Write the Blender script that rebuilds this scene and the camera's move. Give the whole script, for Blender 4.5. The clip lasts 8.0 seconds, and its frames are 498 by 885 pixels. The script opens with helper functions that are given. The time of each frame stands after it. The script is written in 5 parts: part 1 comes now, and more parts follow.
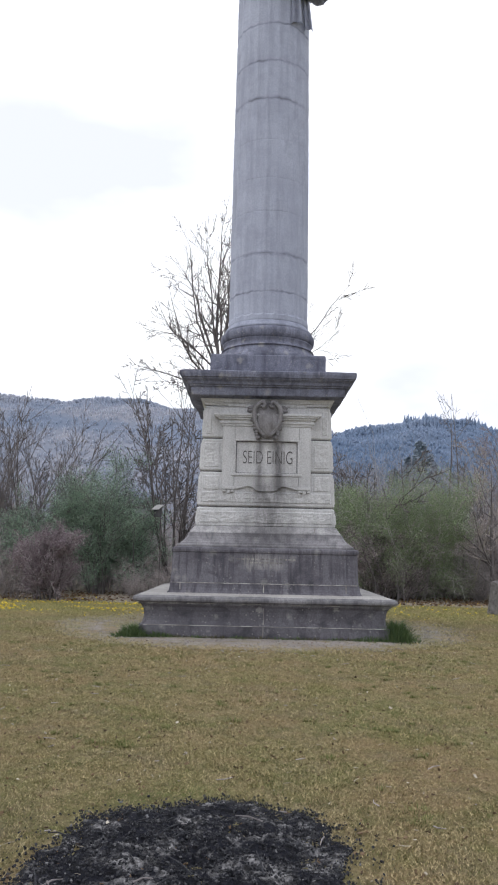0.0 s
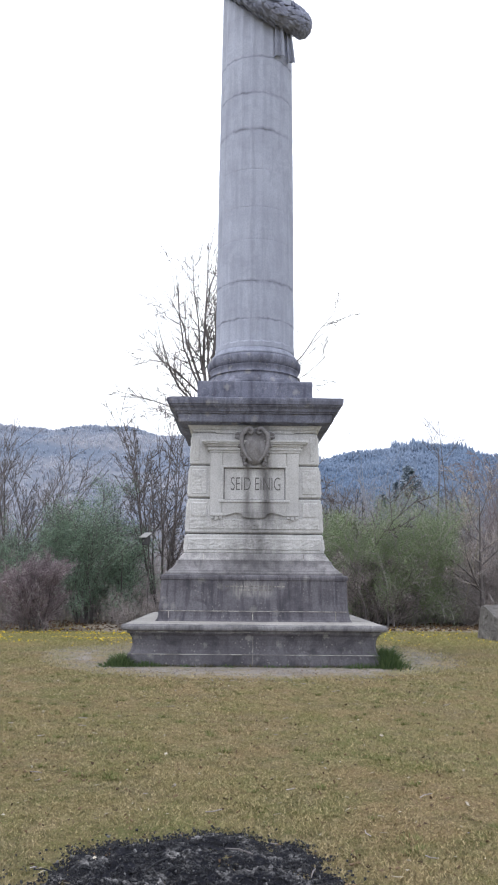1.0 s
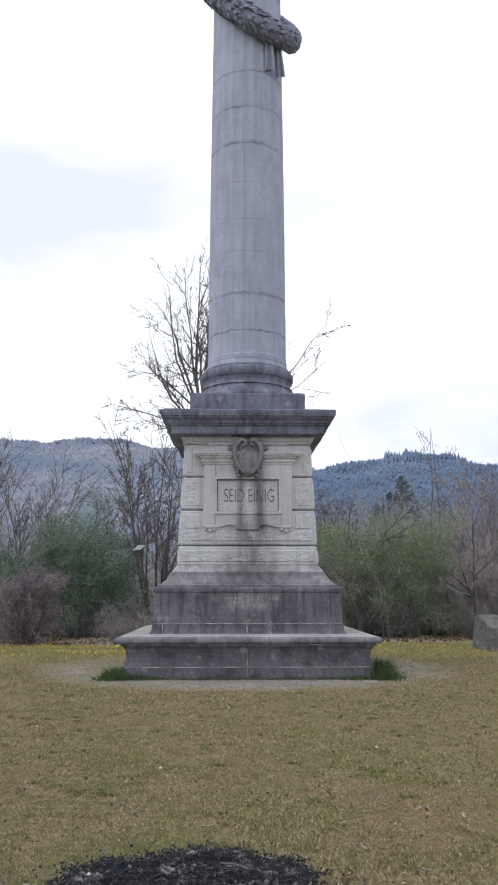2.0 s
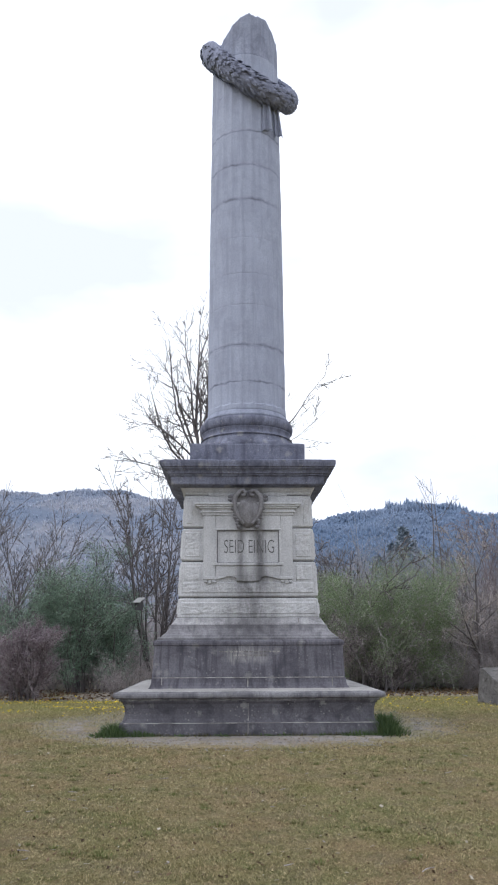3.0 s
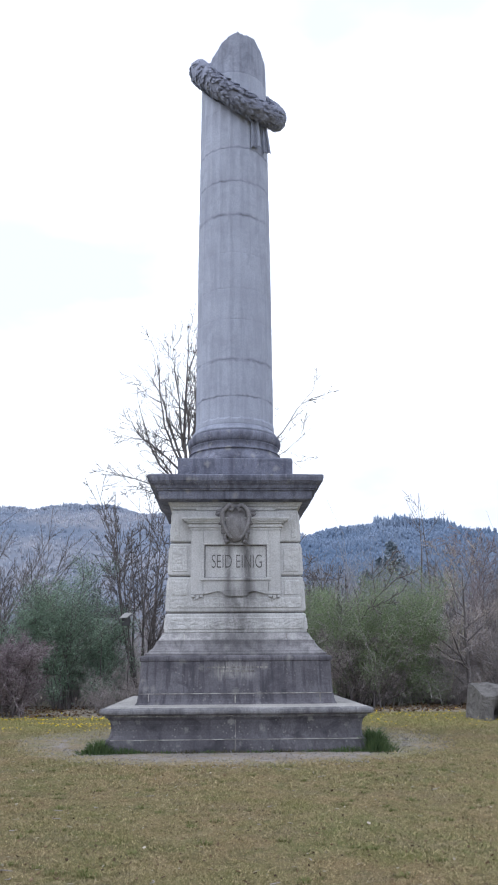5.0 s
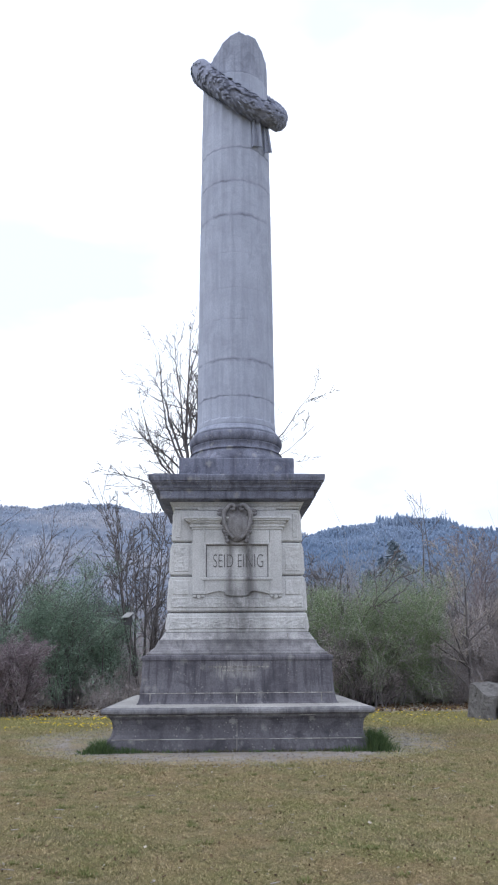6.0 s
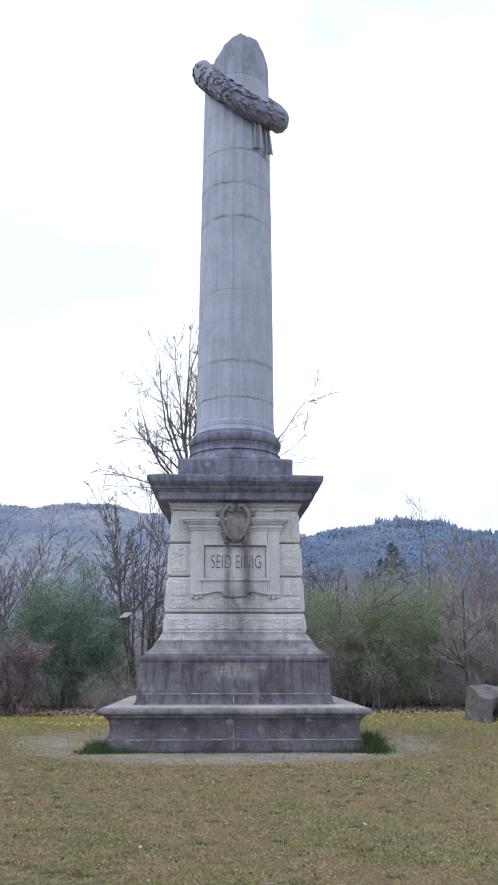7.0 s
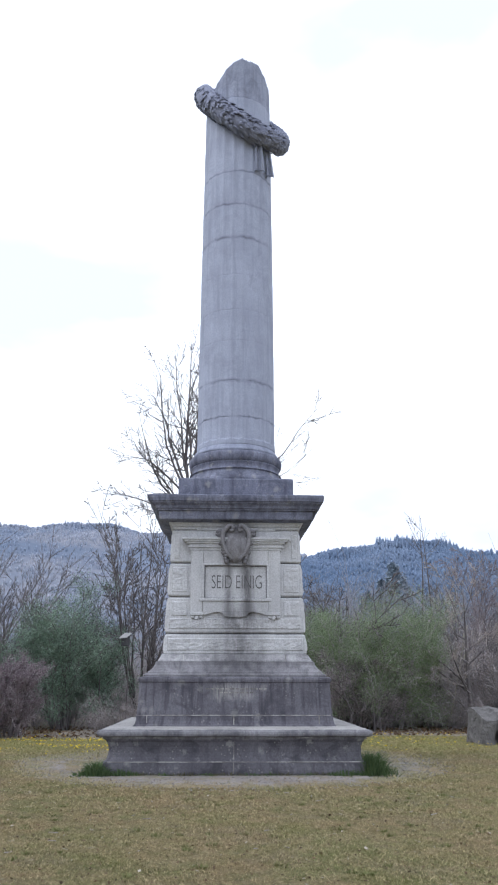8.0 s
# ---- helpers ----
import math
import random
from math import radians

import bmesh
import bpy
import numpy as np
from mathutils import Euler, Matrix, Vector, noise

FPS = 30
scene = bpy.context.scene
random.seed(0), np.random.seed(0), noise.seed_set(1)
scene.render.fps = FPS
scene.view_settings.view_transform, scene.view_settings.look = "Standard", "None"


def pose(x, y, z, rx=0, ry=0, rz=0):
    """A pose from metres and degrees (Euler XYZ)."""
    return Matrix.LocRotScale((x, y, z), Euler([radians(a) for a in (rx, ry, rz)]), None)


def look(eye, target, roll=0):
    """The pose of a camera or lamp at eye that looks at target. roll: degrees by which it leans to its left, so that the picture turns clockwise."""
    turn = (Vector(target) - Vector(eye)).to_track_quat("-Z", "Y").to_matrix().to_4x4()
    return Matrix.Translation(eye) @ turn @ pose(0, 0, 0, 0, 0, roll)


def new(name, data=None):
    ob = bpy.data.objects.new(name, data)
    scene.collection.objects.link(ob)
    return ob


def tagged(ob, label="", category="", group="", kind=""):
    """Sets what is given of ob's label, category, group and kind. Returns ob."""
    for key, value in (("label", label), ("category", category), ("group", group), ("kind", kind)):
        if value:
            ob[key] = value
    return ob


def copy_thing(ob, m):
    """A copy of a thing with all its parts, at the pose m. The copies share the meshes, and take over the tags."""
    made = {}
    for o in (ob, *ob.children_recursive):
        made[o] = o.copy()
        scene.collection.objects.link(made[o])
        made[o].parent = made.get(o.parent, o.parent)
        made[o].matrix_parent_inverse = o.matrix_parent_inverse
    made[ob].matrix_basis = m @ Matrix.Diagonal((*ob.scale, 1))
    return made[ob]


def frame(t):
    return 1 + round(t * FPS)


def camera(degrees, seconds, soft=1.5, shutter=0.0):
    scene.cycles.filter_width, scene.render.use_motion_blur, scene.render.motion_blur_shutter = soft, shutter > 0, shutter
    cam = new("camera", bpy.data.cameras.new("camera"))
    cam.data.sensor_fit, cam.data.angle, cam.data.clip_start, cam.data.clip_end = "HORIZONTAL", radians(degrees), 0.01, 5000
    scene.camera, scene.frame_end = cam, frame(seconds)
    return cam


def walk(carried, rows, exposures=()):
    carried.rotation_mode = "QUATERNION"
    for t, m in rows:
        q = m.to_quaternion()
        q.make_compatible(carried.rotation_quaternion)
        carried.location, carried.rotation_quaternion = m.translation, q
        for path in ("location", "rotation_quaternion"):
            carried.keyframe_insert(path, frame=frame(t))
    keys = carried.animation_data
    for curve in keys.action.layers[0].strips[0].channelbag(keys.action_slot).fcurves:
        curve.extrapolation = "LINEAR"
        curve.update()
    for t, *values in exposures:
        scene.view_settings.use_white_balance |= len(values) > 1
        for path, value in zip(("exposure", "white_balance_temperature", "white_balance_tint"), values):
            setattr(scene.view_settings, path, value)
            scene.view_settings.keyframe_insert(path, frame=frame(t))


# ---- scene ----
cam = camera(35.1, 8.0, soft=2.0)
PATH = [
    (0, (-0.261, -15.44, 1.463), (-0.27, -13.458, 1.733), 1.2),
    (0.5, (-0.253, -15.438, 1.461), (-0.257, -13.462, 1.772), 0.8),
    (1, (-0.25, -15.441, 1.461), (-0.23, -13.47, 1.798), 0.5),
    (1.5, (-0.244, -15.443, 1.462), (-0.206, -13.472, 1.804), 0.2),
    (2, (-0.246, -15.447, 1.461), (-0.209, -13.481, 1.827), -0.0),
    (2.2, (-0.248, -15.461, 1.458), (-0.212, -13.507, 1.883), -0.1),
    (3.5, (-0.226, -15.439, 1.459), (-0.183, -13.503, 1.96), -0.5),
    (4, (-0.219, -15.439, 1.46), (-0.157, -13.508, 1.979), -0.6),
    (4.5, (-0.228, -15.443, 1.458), (-0.161, -13.515, 1.985), -0.4),
    (6, (-0.214, -15.454, 1.459), (-0.154, -13.525, 1.985), -0.4),
    (6.5, (-0.201, -15.461, 1.459), (-0.142, -13.531, 1.984), -0.2),
    (7, (-0.2, -15.473, 1.46), (-0.139, -13.545, 1.988), 0.0),
    (7.5, (-0.197, -15.474, 1.455), (-0.136, -13.554, 2.012), 0.1),
    (8, (-0.203, -15.49, 1.458), (-0.144, -13.575, 2.034), 0.1),
]
walk(cam, [(t, look(eye, target, roll)) for t, eye, target, roll in PATH],
     [(0.0, 0.02, 6400, 10), (0.5, 0.32, 6350, 10), (1.0, 0.30, 6300, 10), (1.5, 0.02, 6250, 10), (2.0, -0.05, 6250, 10),
      (3.5, 0.09, 6050, 10), (4.5, 0.13, 5950, 10), (8.0, 0.13, 5900, 10)])

# ---- world, sun, exposure ----
world = bpy.data.worlds.new("world")
scene.world = world
world.use_nodes = True
wn = world.node_tree
wn.nodes.clear()


def wnode(kind, **values):
    n = wn.nodes.new(kind)
    for k, v in values.items():
        n.inputs[k].default_value = v
    return n


SUN_EL, SUN_AZ = 50.0, -100.0      # degrees; azimuth from +y towards +x
sky = wnode("ShaderNodeTexSky")
sky.sky_type = "NISHITA"
sky.sun_disc = False
sky.sun_elevation, sky.sun_rotation = radians(SUN_EL), radians(SUN_AZ)
bg_sky = wnode("ShaderNodeBackground", Strength=0.12)
wn.links.new(sky.outputs[0], bg_sky.inputs[0])
wco = wnode("ShaderNodeTexCoord")
wmap = wnode("ShaderNodeMapping", Scale=(1.0, 1.0, 2.4), Location=(3.28, 0.4, 2.20))
wnoise = wnode("ShaderNodeTexNoise", Scale=1.9, Detail=5.0, Roughness=0.5)
wramp = wnode("ShaderNodeValToRGB")
wramp.color_ramp.elements[0].position, wramp.color_ramp.elements[0].color = 0.36, (0.665, 0.68, 0.76, 1)
wramp.color_ramp.elements[1].position, wramp.color_ramp.elements[1].color = 0.54, (0.985, 0.988, 1.0, 1)
wn.links.new(wco.outputs["Generated"], wmap.inputs["Vector"])
wn.links.new(wmap.outputs[0], wnoise.inputs["Vector"])
wn.links.new(wnoise.outputs[0], wramp.inputs[0])
bg_cloud = wnode("ShaderNodeBackground", Strength=1.5)
wn.links.new(wramp.outputs[0], bg_cloud.inputs[0])
wmix = wnode("ShaderNodeMixShader", Fac=0.9)
wn.links.new(bg_sky.outputs[0], wmix.inputs[1])
wn.links.new(bg_cloud.outputs[0], wmix.inputs[2])
wout = wnode("ShaderNodeOutputWorld")
wn.links.new(wmix.outputs[0], wout.inputs[0])

sun_data = bpy.data.lights.new("sun", "SUN")
sun_data.energy, sun_data.angle, sun_data.color = 0.8, radians(20), (1.0, 0.96, 0.9)
sun = new("sun", sun_data)
az, el = radians(SUN_AZ), radians(SUN_EL)
sun.matrix_world = look((40 * math.sin(az) * math.cos(el), 40 * math.cos(az) * math.cos(el), 40 * math.sin(el)), (0, 0, 0))


# ---- materials ----
class Mat:
    """A small node builder."""

    def __init__(self, name, rough=0.85, metal=0.0, spec=0.3):
        self.m = bpy.data.materials.new(name)
        self.m.use_nodes = True
        self.t = self.m.node_tree
        self.b = self.t.nodes["Principled BSDF"]
        self.b.inputs["Roughness"].default_value = rough
        self.b.inputs["Metallic"].default_value = metal
        self.b.inputs["Specular IOR Level"].default_value = spec
        self.co = self.t.nodes.new("ShaderNodeTexCoord").outputs["Object"]

    def node(self, kind, **values):
        n = self.t.nodes.new(kind)
        for k, v in values.items():
            self.put(n.inputs[k], v)
        return n

    def put(self, socket, v):
        if isinstance(v, bpy.types.NodeSocket):
            self.t.links.new(v, socket)
        else:
            socket.default_value = v

    def noise(self, scale, detail=4.0, rough=0.55, stretch=(1, 1, 1), distort=0.0, shift=(0, 0, 0)):
        mp = self.node("ShaderNodeMapping", Vector=self.co, Scale=stretch, Location=shift)
        return self.node("ShaderNodeTexNoise", Vector=mp.outputs[0], Scale=scale, Detail=detail, Roughness=rough, Distortion=distort).outputs[0]

    def ramp(self, fac, *stops):
        n = self.node("ShaderNodeValToRGB", Fac=fac)
        e = n.color_ramp.elements
        while len(e) < len(stops):
            e.new(0.5)
        for el_, (p, c) in zip(e, stops):
            el_.position = p
            el_.color = (c, c, c, 1) if isinstance(c, (int, float)) else (*c, 1)
        return n.outputs[0]

    def mix(self, fac, a, b, blend="MIX"):
        n = self.t.nodes.new("ShaderNodeMix")
        n.data_type, n.blend_type = "RGBA", blend
        self.put(n.inputs[0], fac)
        for i, v in ((6, a), (7, b)):
            self.put(n.inputs[i], (*v, 1) if isinstance(v, tuple) else v)
        return n.outputs[2]

    def math(self, op, a, b=0.0):
        n = self.t.nodes.new("ShaderNodeMath")
        n.operation = op
        self.put(n.inputs[0], a)
        self.put(n.inputs[1], b)
        return n.outputs[0]

    def xyz(self):
        return self.node("ShaderNodeSeparateXYZ", Vector=self.co).outputs

    def island(self):
        return self.node("ShaderNodeNewGeometry").outputs["Random Per Island"]

    def each(self):
        return self.node("ShaderNodeObjectInfo").outputs["Random"]

    def done(self, color, bump=None, strength=0.3, distance=0.02):
        self.put(self.b.inputs["Base Color"], (*color, 1) if isinstance(color, tuple) else color)
        if bump is not None:
            bn = self.node("ShaderNodeBump", Strength=strength, Distance=distance, Height=bump)
            self.put(self.b.inputs["Normal"], bn.outputs[0])
        return self.m


def window_fn(k, v, lo, hi, soft):
    """1 between lo and hi, fading over soft."""
    a = k.node("ShaderNodeMapRange", Value=v, **{"From Min": lo - soft, "From Max": lo + soft}).outputs[0]
    b = k.node("ShaderNodeMapRange", Value=v, **{"From Min": hi - soft, "From Max": hi + soft, "To Min": 1.0, "To Max": 0.0}).outputs[0]
    return k.math("MULTIPLY", a, b)


def stone(name, light, mid, dark, streak=0.5, lichen=0.0, stain=None, blotch=0.5, rough=0.9, pale=None, rings=()):
    """Weathered sandstone: fine grain, blotches, rain streaks, lichen dots."""
    k = Mat(name, rough, spec=0.2)
    big = k.noise(1.3, 5, 0.6)
    fine = k.noise(38, 4, 0.65)
    col = k.mix(k.ramp(big, (0.35, 0.0), (0.68, 1.0)), mid, light)
    col = k.mix(k.math("MULTIPLY", k.ramp(fine, (0.42, 1.0), (0.56, 0.0)), 0.28), col, dark)
    st = k.ramp(k.noise(5.0, 6, 0.6, (1.6, 1.6, 0.16), 0.4), (0.47, 0.0), (0.66, 1.0))
    col = k.mix(k.math("MULTIPLY", st, streak), col, dark)
    bl = k.ramp(k.noise(2.6, 7, 0.7, (1, 1, 1), 0.7, (3, 7, 1)), (0.5, 0.0), (0.64, 1.0))
    col = k.mix(k.math("MULTIPLY", bl, blotch), col, dark)
    if stain:
        for x0, hw, z0, z1, amount in stain:
            o = k.xyz()
            wob = k.math("MULTIPLY", k.math("SUBTRACT", k.noise(3.0, 5, 0.6, (1, 1, 0.3)), 0.5), min(0.24, 0.7 * hw))
            dx = k.math("ABSOLUTE", k.math("ADD", k.math("SUBTRACT", o[0], x0), wob))
            band = k.ramp(k.math("DIVIDE", dx, hw), (0.15, 1.0), (1.0, 0.0))
            zz = window_fn(k, o[2], z0, z1, 0.12)
            grit = k.ramp(k.noise(9, 5, 0.7, (1, 1, 0.35)), (0.28, 0.35), (0.55, 1.0))
            f = k.math("MULTIPLY", k.math("MULTIPLY", band, zz), k.math("MULTIPLY", grit, amount))
            col = k.mix(f, col, tuple(0.55 * c for c in dark))
    for z0, hw in rings:
        o = k.xyz()
        wob = k.math("MULTIPLY", k.math("SUBTRACT", k.noise(4.0, 5, 0.7), 0.5), 0.16)
        f = k.ramp(k.math("DIVIDE", k.math("ABSOLUTE", k.math("ADD", k.math("SUBTRACT", o[2], z0), wob)), hw), (0.0, 1.0), (1.0, 0.0))
        f = k.math("MULTIPLY", f, k.ramp(k.noise(2.6, 5, 0.6, shift=(6, 6, 1)), (0.36, 0.1), (0.62, 0.9)))
        col = k.mix(f, col, tuple(0.6 * c for c in dark))
    if pale:
        o = k.xyz()
        wob = k.math("MULTIPLY", k.math("SUBTRACT", k.noise(14.0, 4, 0.7, (1, 1, 0.25)), 0.5), 0.25)
        f = k.math("MULTIPLY", window_fn(k, k.math("ADD", o[0], wob), pale[0], pale[1], 0.10), window_fn(k, k.math("ADD", o[2], wob), pale[2], pale[3], 0.04))
        f = k.math("MULTIPLY", f, k.math("MULTIPLY", k.ramp(o[1], (0.0, 1.0), (0.01, 0.0)), k.ramp(k.noise(22, 4, 0.7, (1.5, 1, 0.2)), (0.38, 0.1), (0.6, 0.6))))
        col = k.mix(f, col, (0.40, 0.39, 0.385))
    if lichen:
        vo = k.node("ShaderNodeTexVoronoi", Vector=k.co, Scale=17.0)
        dots = k.ramp(vo.outputs["Distance"], (0.16, 1.0), (0.27, 0.0))
        where = k.ramp(k.noise(2.2, 4, 0.6, shift=(5, 2, 9)), (0.5, 0.0), (0.62, 1.0))
        col = k.mix(k.math("MULTIPLY", k.math("MULTIPLY", dots, where), 0.6 * lichen), col, (0.44, 0.43, 0.40))
        mp = k.node("ShaderNodeTexVoronoi", Vector=k.co, Scale=3.6)
        rag = k.math("ADD", mp.outputs["Distance"], k.math("MULTIPLY", k.math("SUBTRACT", k.noise(16, 4, 0.7), 0.5), 0.55))
        col = k.mix(k.math("MULTIPLY", k.ramp(rag, (0.12, 1.0), (0.27, 0.0)), 0.66 * lichen), col, (0.38, 0.375, 0.36))
    col = k.mix(k.math("MULTIPLY", k.each(), 0.10), col, mid)
    bump = k.math("ADD", k.math("ADD", k.math("MULTIPLY", fine, 0.4), k.noise(9, 5, 0.65)), k.math("MULTIPLY", k.noise(5, 6, 0.7, (0.6, 0.6, 3.0), shift=(2, 2, 2)), 0.7))
    return k.done(col, bump, 0.45, 0.016)


M_WALL = stone("pale_sandstone", (0.614, 0.616, 0.634), (0.499, 0.501, 0.518), (0.19, 0.186, 0.198), 0.22, 0.0, [(0.06, 0.62, 1.3, 2.72, 0.72), (-0.13, 0.12, 2.45, 3.6, 0.75), (0.21, 0.15, 2.45, 3.6, 0.95), (0.05, 0.40, 3.40, 4.2, 0.6)], 0.22)
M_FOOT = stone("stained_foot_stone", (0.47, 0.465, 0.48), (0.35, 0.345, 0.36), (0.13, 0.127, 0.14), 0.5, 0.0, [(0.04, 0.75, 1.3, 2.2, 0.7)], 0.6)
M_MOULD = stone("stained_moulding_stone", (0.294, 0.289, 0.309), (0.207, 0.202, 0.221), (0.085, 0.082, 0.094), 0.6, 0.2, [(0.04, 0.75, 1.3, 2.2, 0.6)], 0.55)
M_BASE = stone("dark_base_course_stone", (0.176, 0.170, 0.192), (0.107, 0.103, 0.120), (0.046, 0.044, 0.053), 0.35, 0.8, None, 0.75)
M_CART = stone("stained_carved_stone", (0.31, 0.302, 0.32), (0.20, 0.195, 0.21), (0.075, 0.073, 0.08), 0.5, 0.0, None, 0.6)
M_COL = stone("grey_column_stone", (0.418, 0.450, 0.560), (0.345, 0.370, 0.468), (0.225, 0.243, 0.315), 0.42, 0.0, None, 0.3, rings=((7.19, 0.05), (6.42, 0.03), (10.44, 0.06), (12.08, 0.03), (11.26, 0.04)))
M_BREAK = stone("broken_column_stone", (0.36, 0.388, 0.49), (0.29, 0.312, 0.402), (0.147, 0.158, 0.21), 0.5, 0.0, None, 0.5)
M_WREATH = stone("dark_wreath_stone", (0.315, 0.335, 0.44), (0.250, 0.267, 0.355), (0.118, 0.127, 0.175), 0.3, 0.0, None, 0.6)
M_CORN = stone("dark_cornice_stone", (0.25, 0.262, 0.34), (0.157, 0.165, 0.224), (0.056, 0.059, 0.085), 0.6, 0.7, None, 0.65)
M_DIE = stone("dark_base_stone", (0.189, 0.184, 0.211), (0.119, 0.114, 0.135), (0.046, 0.044, 0.056), 0.85, 0.45, None, 0.6, pale=(-0.38, 0.30, 1.13, 1.37))
M_LEDGE = stone("ledge_stone", (0.258, 0.255, 0.273), (0.168, 0.165, 0.181), (0.07, 0.069, 0.08), 0.7, 0.3, None, 0.5)
# Sky light on the slab's top, painted as a paler stone.
M_TOP = stone("skylit_top_stone", (0.44, 0.428, 0.42), (0.32, 0.312, 0.308), (0.13, 0.127, 0.126), 0.1, 0.3, None, 0.5)
k = Mat("lime_mortar", 0.95)
M_MORTAR = k.done(k.mix(k.ramp(k.noise(6, 4), (0.42, 0.0), (0.6, 1.0)), (0.20, 0.19, 0.185), (0.46, 0.45, 0.43)))
k = Mat("letter_paint", 0.8)
M_LETTER = k.done(k.mix(k.noise(25, 4), (0.06, 0.058, 0.06), (0.15, 0.145, 0.15)))
k = Mat("worn_scraped_stone", 0.9)
M_SCRAPE = k.done(k.mix(k.ramp(k.noise(7, 6, 0.7, (1, 1, 0.3)), (0.42, 0.0), (0.6, 1.0)), (0.13, 0.125, 0.125), (0.36, 0.345, 0.33)))


def turf_colour(k):
    """Short winter lawn: dry straw, moss and green patches."""
    a = k.noise(0.50, 6, 0.62)
    b = k.noise(2.6, 6, 0.7, shift=(4, 1, 0))
    c = k.noise(28, 4, 0.7)
    col = k.mix(k.ramp(a, (0.40, 0.0), (0.60, 1.0)), (0.288, 0.218, 0.124), (0.188, 0.198, 0.080))
    col = k.mix(k.ramp(b, (0.48, 0.0), (0.66, 0.85)), col, (0.355, 0.282, 0.178))
    col = k.mix(k.ramp(k.noise(1.5, 6, 0.68, shift=(9, 3, 0)), (0.51, 0.0), (0.64, 0.85)), col, (0.145, 0.165, 0.060))
    col = k.mix(k.math("MULTIPLY", k.ramp(k.noise(8.0, 5, 0.7, (1, 0.7, 1), shift=(1, 5, 0)), (0.40, 1.0), (0.50, 0.0)), 0.8), col, (0.128, 0.115, 0.05))
    col = k.mix(k.math("MULTIPLY", k.ramp(k.noise(11.0, 5, 0.7, (1, 0.7, 1), shift=(6, 2, 0)), (0.52, 0.0), (0.62, 1.0)), 0.55), col, (0.375, 0.318, 0.19))
    col = k.mix(k.math("MULTIPLY", k.ramp(k.noise(0.8, 5, 0.65, shift=(7, 2, 0)), (0.52, 0.0), (0.62, 1.0)), 0.7), col, (0.29, 0.213, 0.125))
    col = k.mix(k.math("MULTIPLY", k.ramp(k.noise(1.1, 6, 0.7, shift=(3, 11, 0)), (0.52, 0.0), (0.63, 1.0)), 0.65), col, (0.225, 0.188, 0.128))
    col = k.mix(k.math("MULTIPLY", k.ramp(k.noise(0.9, 5, 0.65, shift=(12, 4, 0)), (0.55, 0.0), (0.66, 1.0)), 0.6), col, (0.165, 0.172, 0.058))
    far = k.node("ShaderNodeMapRange", Value=k.xyz()[1], **{"From Min": 0.5, "From Max": 4.0}).outputs[0]
    col = k.mix(k.math("MULTIPLY", far, k.ramp(b, (0.35, 0.8), (0.6, 0.35))), col, (0.27, 0.275, 0.075))
    return col, c


k = Mat("lawn_ground", 0.95, spec=0.1)
col, c = turf_colour(k)
col = k.mix(k.ramp(c, (0.38, 0.85), (0.6, 0.0)), col, (0.122, 0.099, 0.057))
M_GROUND = k.done(col, k.math("ADD", k.noise(45, 5, 0.7), k.noise(9, 5, 0.7)), 0.9, 0.04)
k = Mat("grass_blade", 0.8, spec=0.15)
col, c = turf_colour(k)
r = k.island()
col = k.mix(k.ramp(r, (0.0, 0.0), (0.52, 0.0), (1.0, 0.85)), col, (0.56, 0.46, 0.27))
col = k.mix(k.ramp(r, (0.0, 0.85), (0.38, 0.0)), col, (0.165, 0.164, 0.066))
M_BLADE = k.done(col)
k = Mat("long_grass", 0.75, spec=0.2)
M_TUFT = k.done(k.mix(k.island(), (0.045, 0.080, 0.035), (0.11, 0.155, 0.062)))
k = Mat("dark_weed", 0.8, spec=0.2)
M_WEED_DARK = k.done(k.mix(k.island(), (0.045, 0.045, 0.032), (0.12, 0.115, 0.062)))
k = Mat("weed_leaf", 0.75, spec=0.2)
M_WEED = k.done(k.mix(k.island(), (0.115, 0.125, 0.045), (0.19, 0.20, 0.08)))
k = Mat("path_gravel", 0.95, spec=0.15)
vo = k.node("ShaderNodeTexVoronoi", Vector=k.co, Scale=42.0)
col = k.mix(k.ramp(k.noise(1.1, 5, 0.6), (0.4, 0.0), (0.62, 1.0)), (0.26, 0.236, 0.228), (0.35, 0.32, 0.308))
col = k.mix(k.math("MULTIPLY", k.ramp(vo.outputs["Color"], (0.2, 0.0), (0.8, 1.0)), 0.5), col, (0.15, 0.135, 0.125))
turf, c = turf_colour(k)
o = k.xyz()
rad = k.math("SQRT", k.math("ADD", k.math("MULTIPLY", o[0], o[0]), k.math("MULTIPLY", o[1], o[1])))
edge = k.node("ShaderNodeMapRange", Value=rad, **{"From Min": 3.1, "From Max": 4.1}).outputs[0]
bare = k.math("ADD", k.noise(3.4, 6, 0.7, shift=(2, 8, 0)), k.math("MULTIPLY", edge, 0.40))
flank = k.math("MULTIPLY", window_fn(k, rad, 2.45, 3.05, 0.25), k.node("ShaderNodeMapRange", Value=k.math("ABSOLUTE", o[0]), **{"From Min": 2.05, "From Max": 2.4}).outputs[0])
rear = k.node("ShaderNodeMapRange", Value=o[1], **{"From Min": 0.2, "From Max": 2.0}).outputs[0]
bare = k.math("ADD", bare, k.math("MULTIPLY", k.math("ADD", flank, rear), 0.16))
bare = k.math("ADD", bare, k.math("MULTIPLY", k.math("SUBTRACT", k.noise(17, 4, 0.7, shift=(1, 4, 0)), 0.5), 0.22))
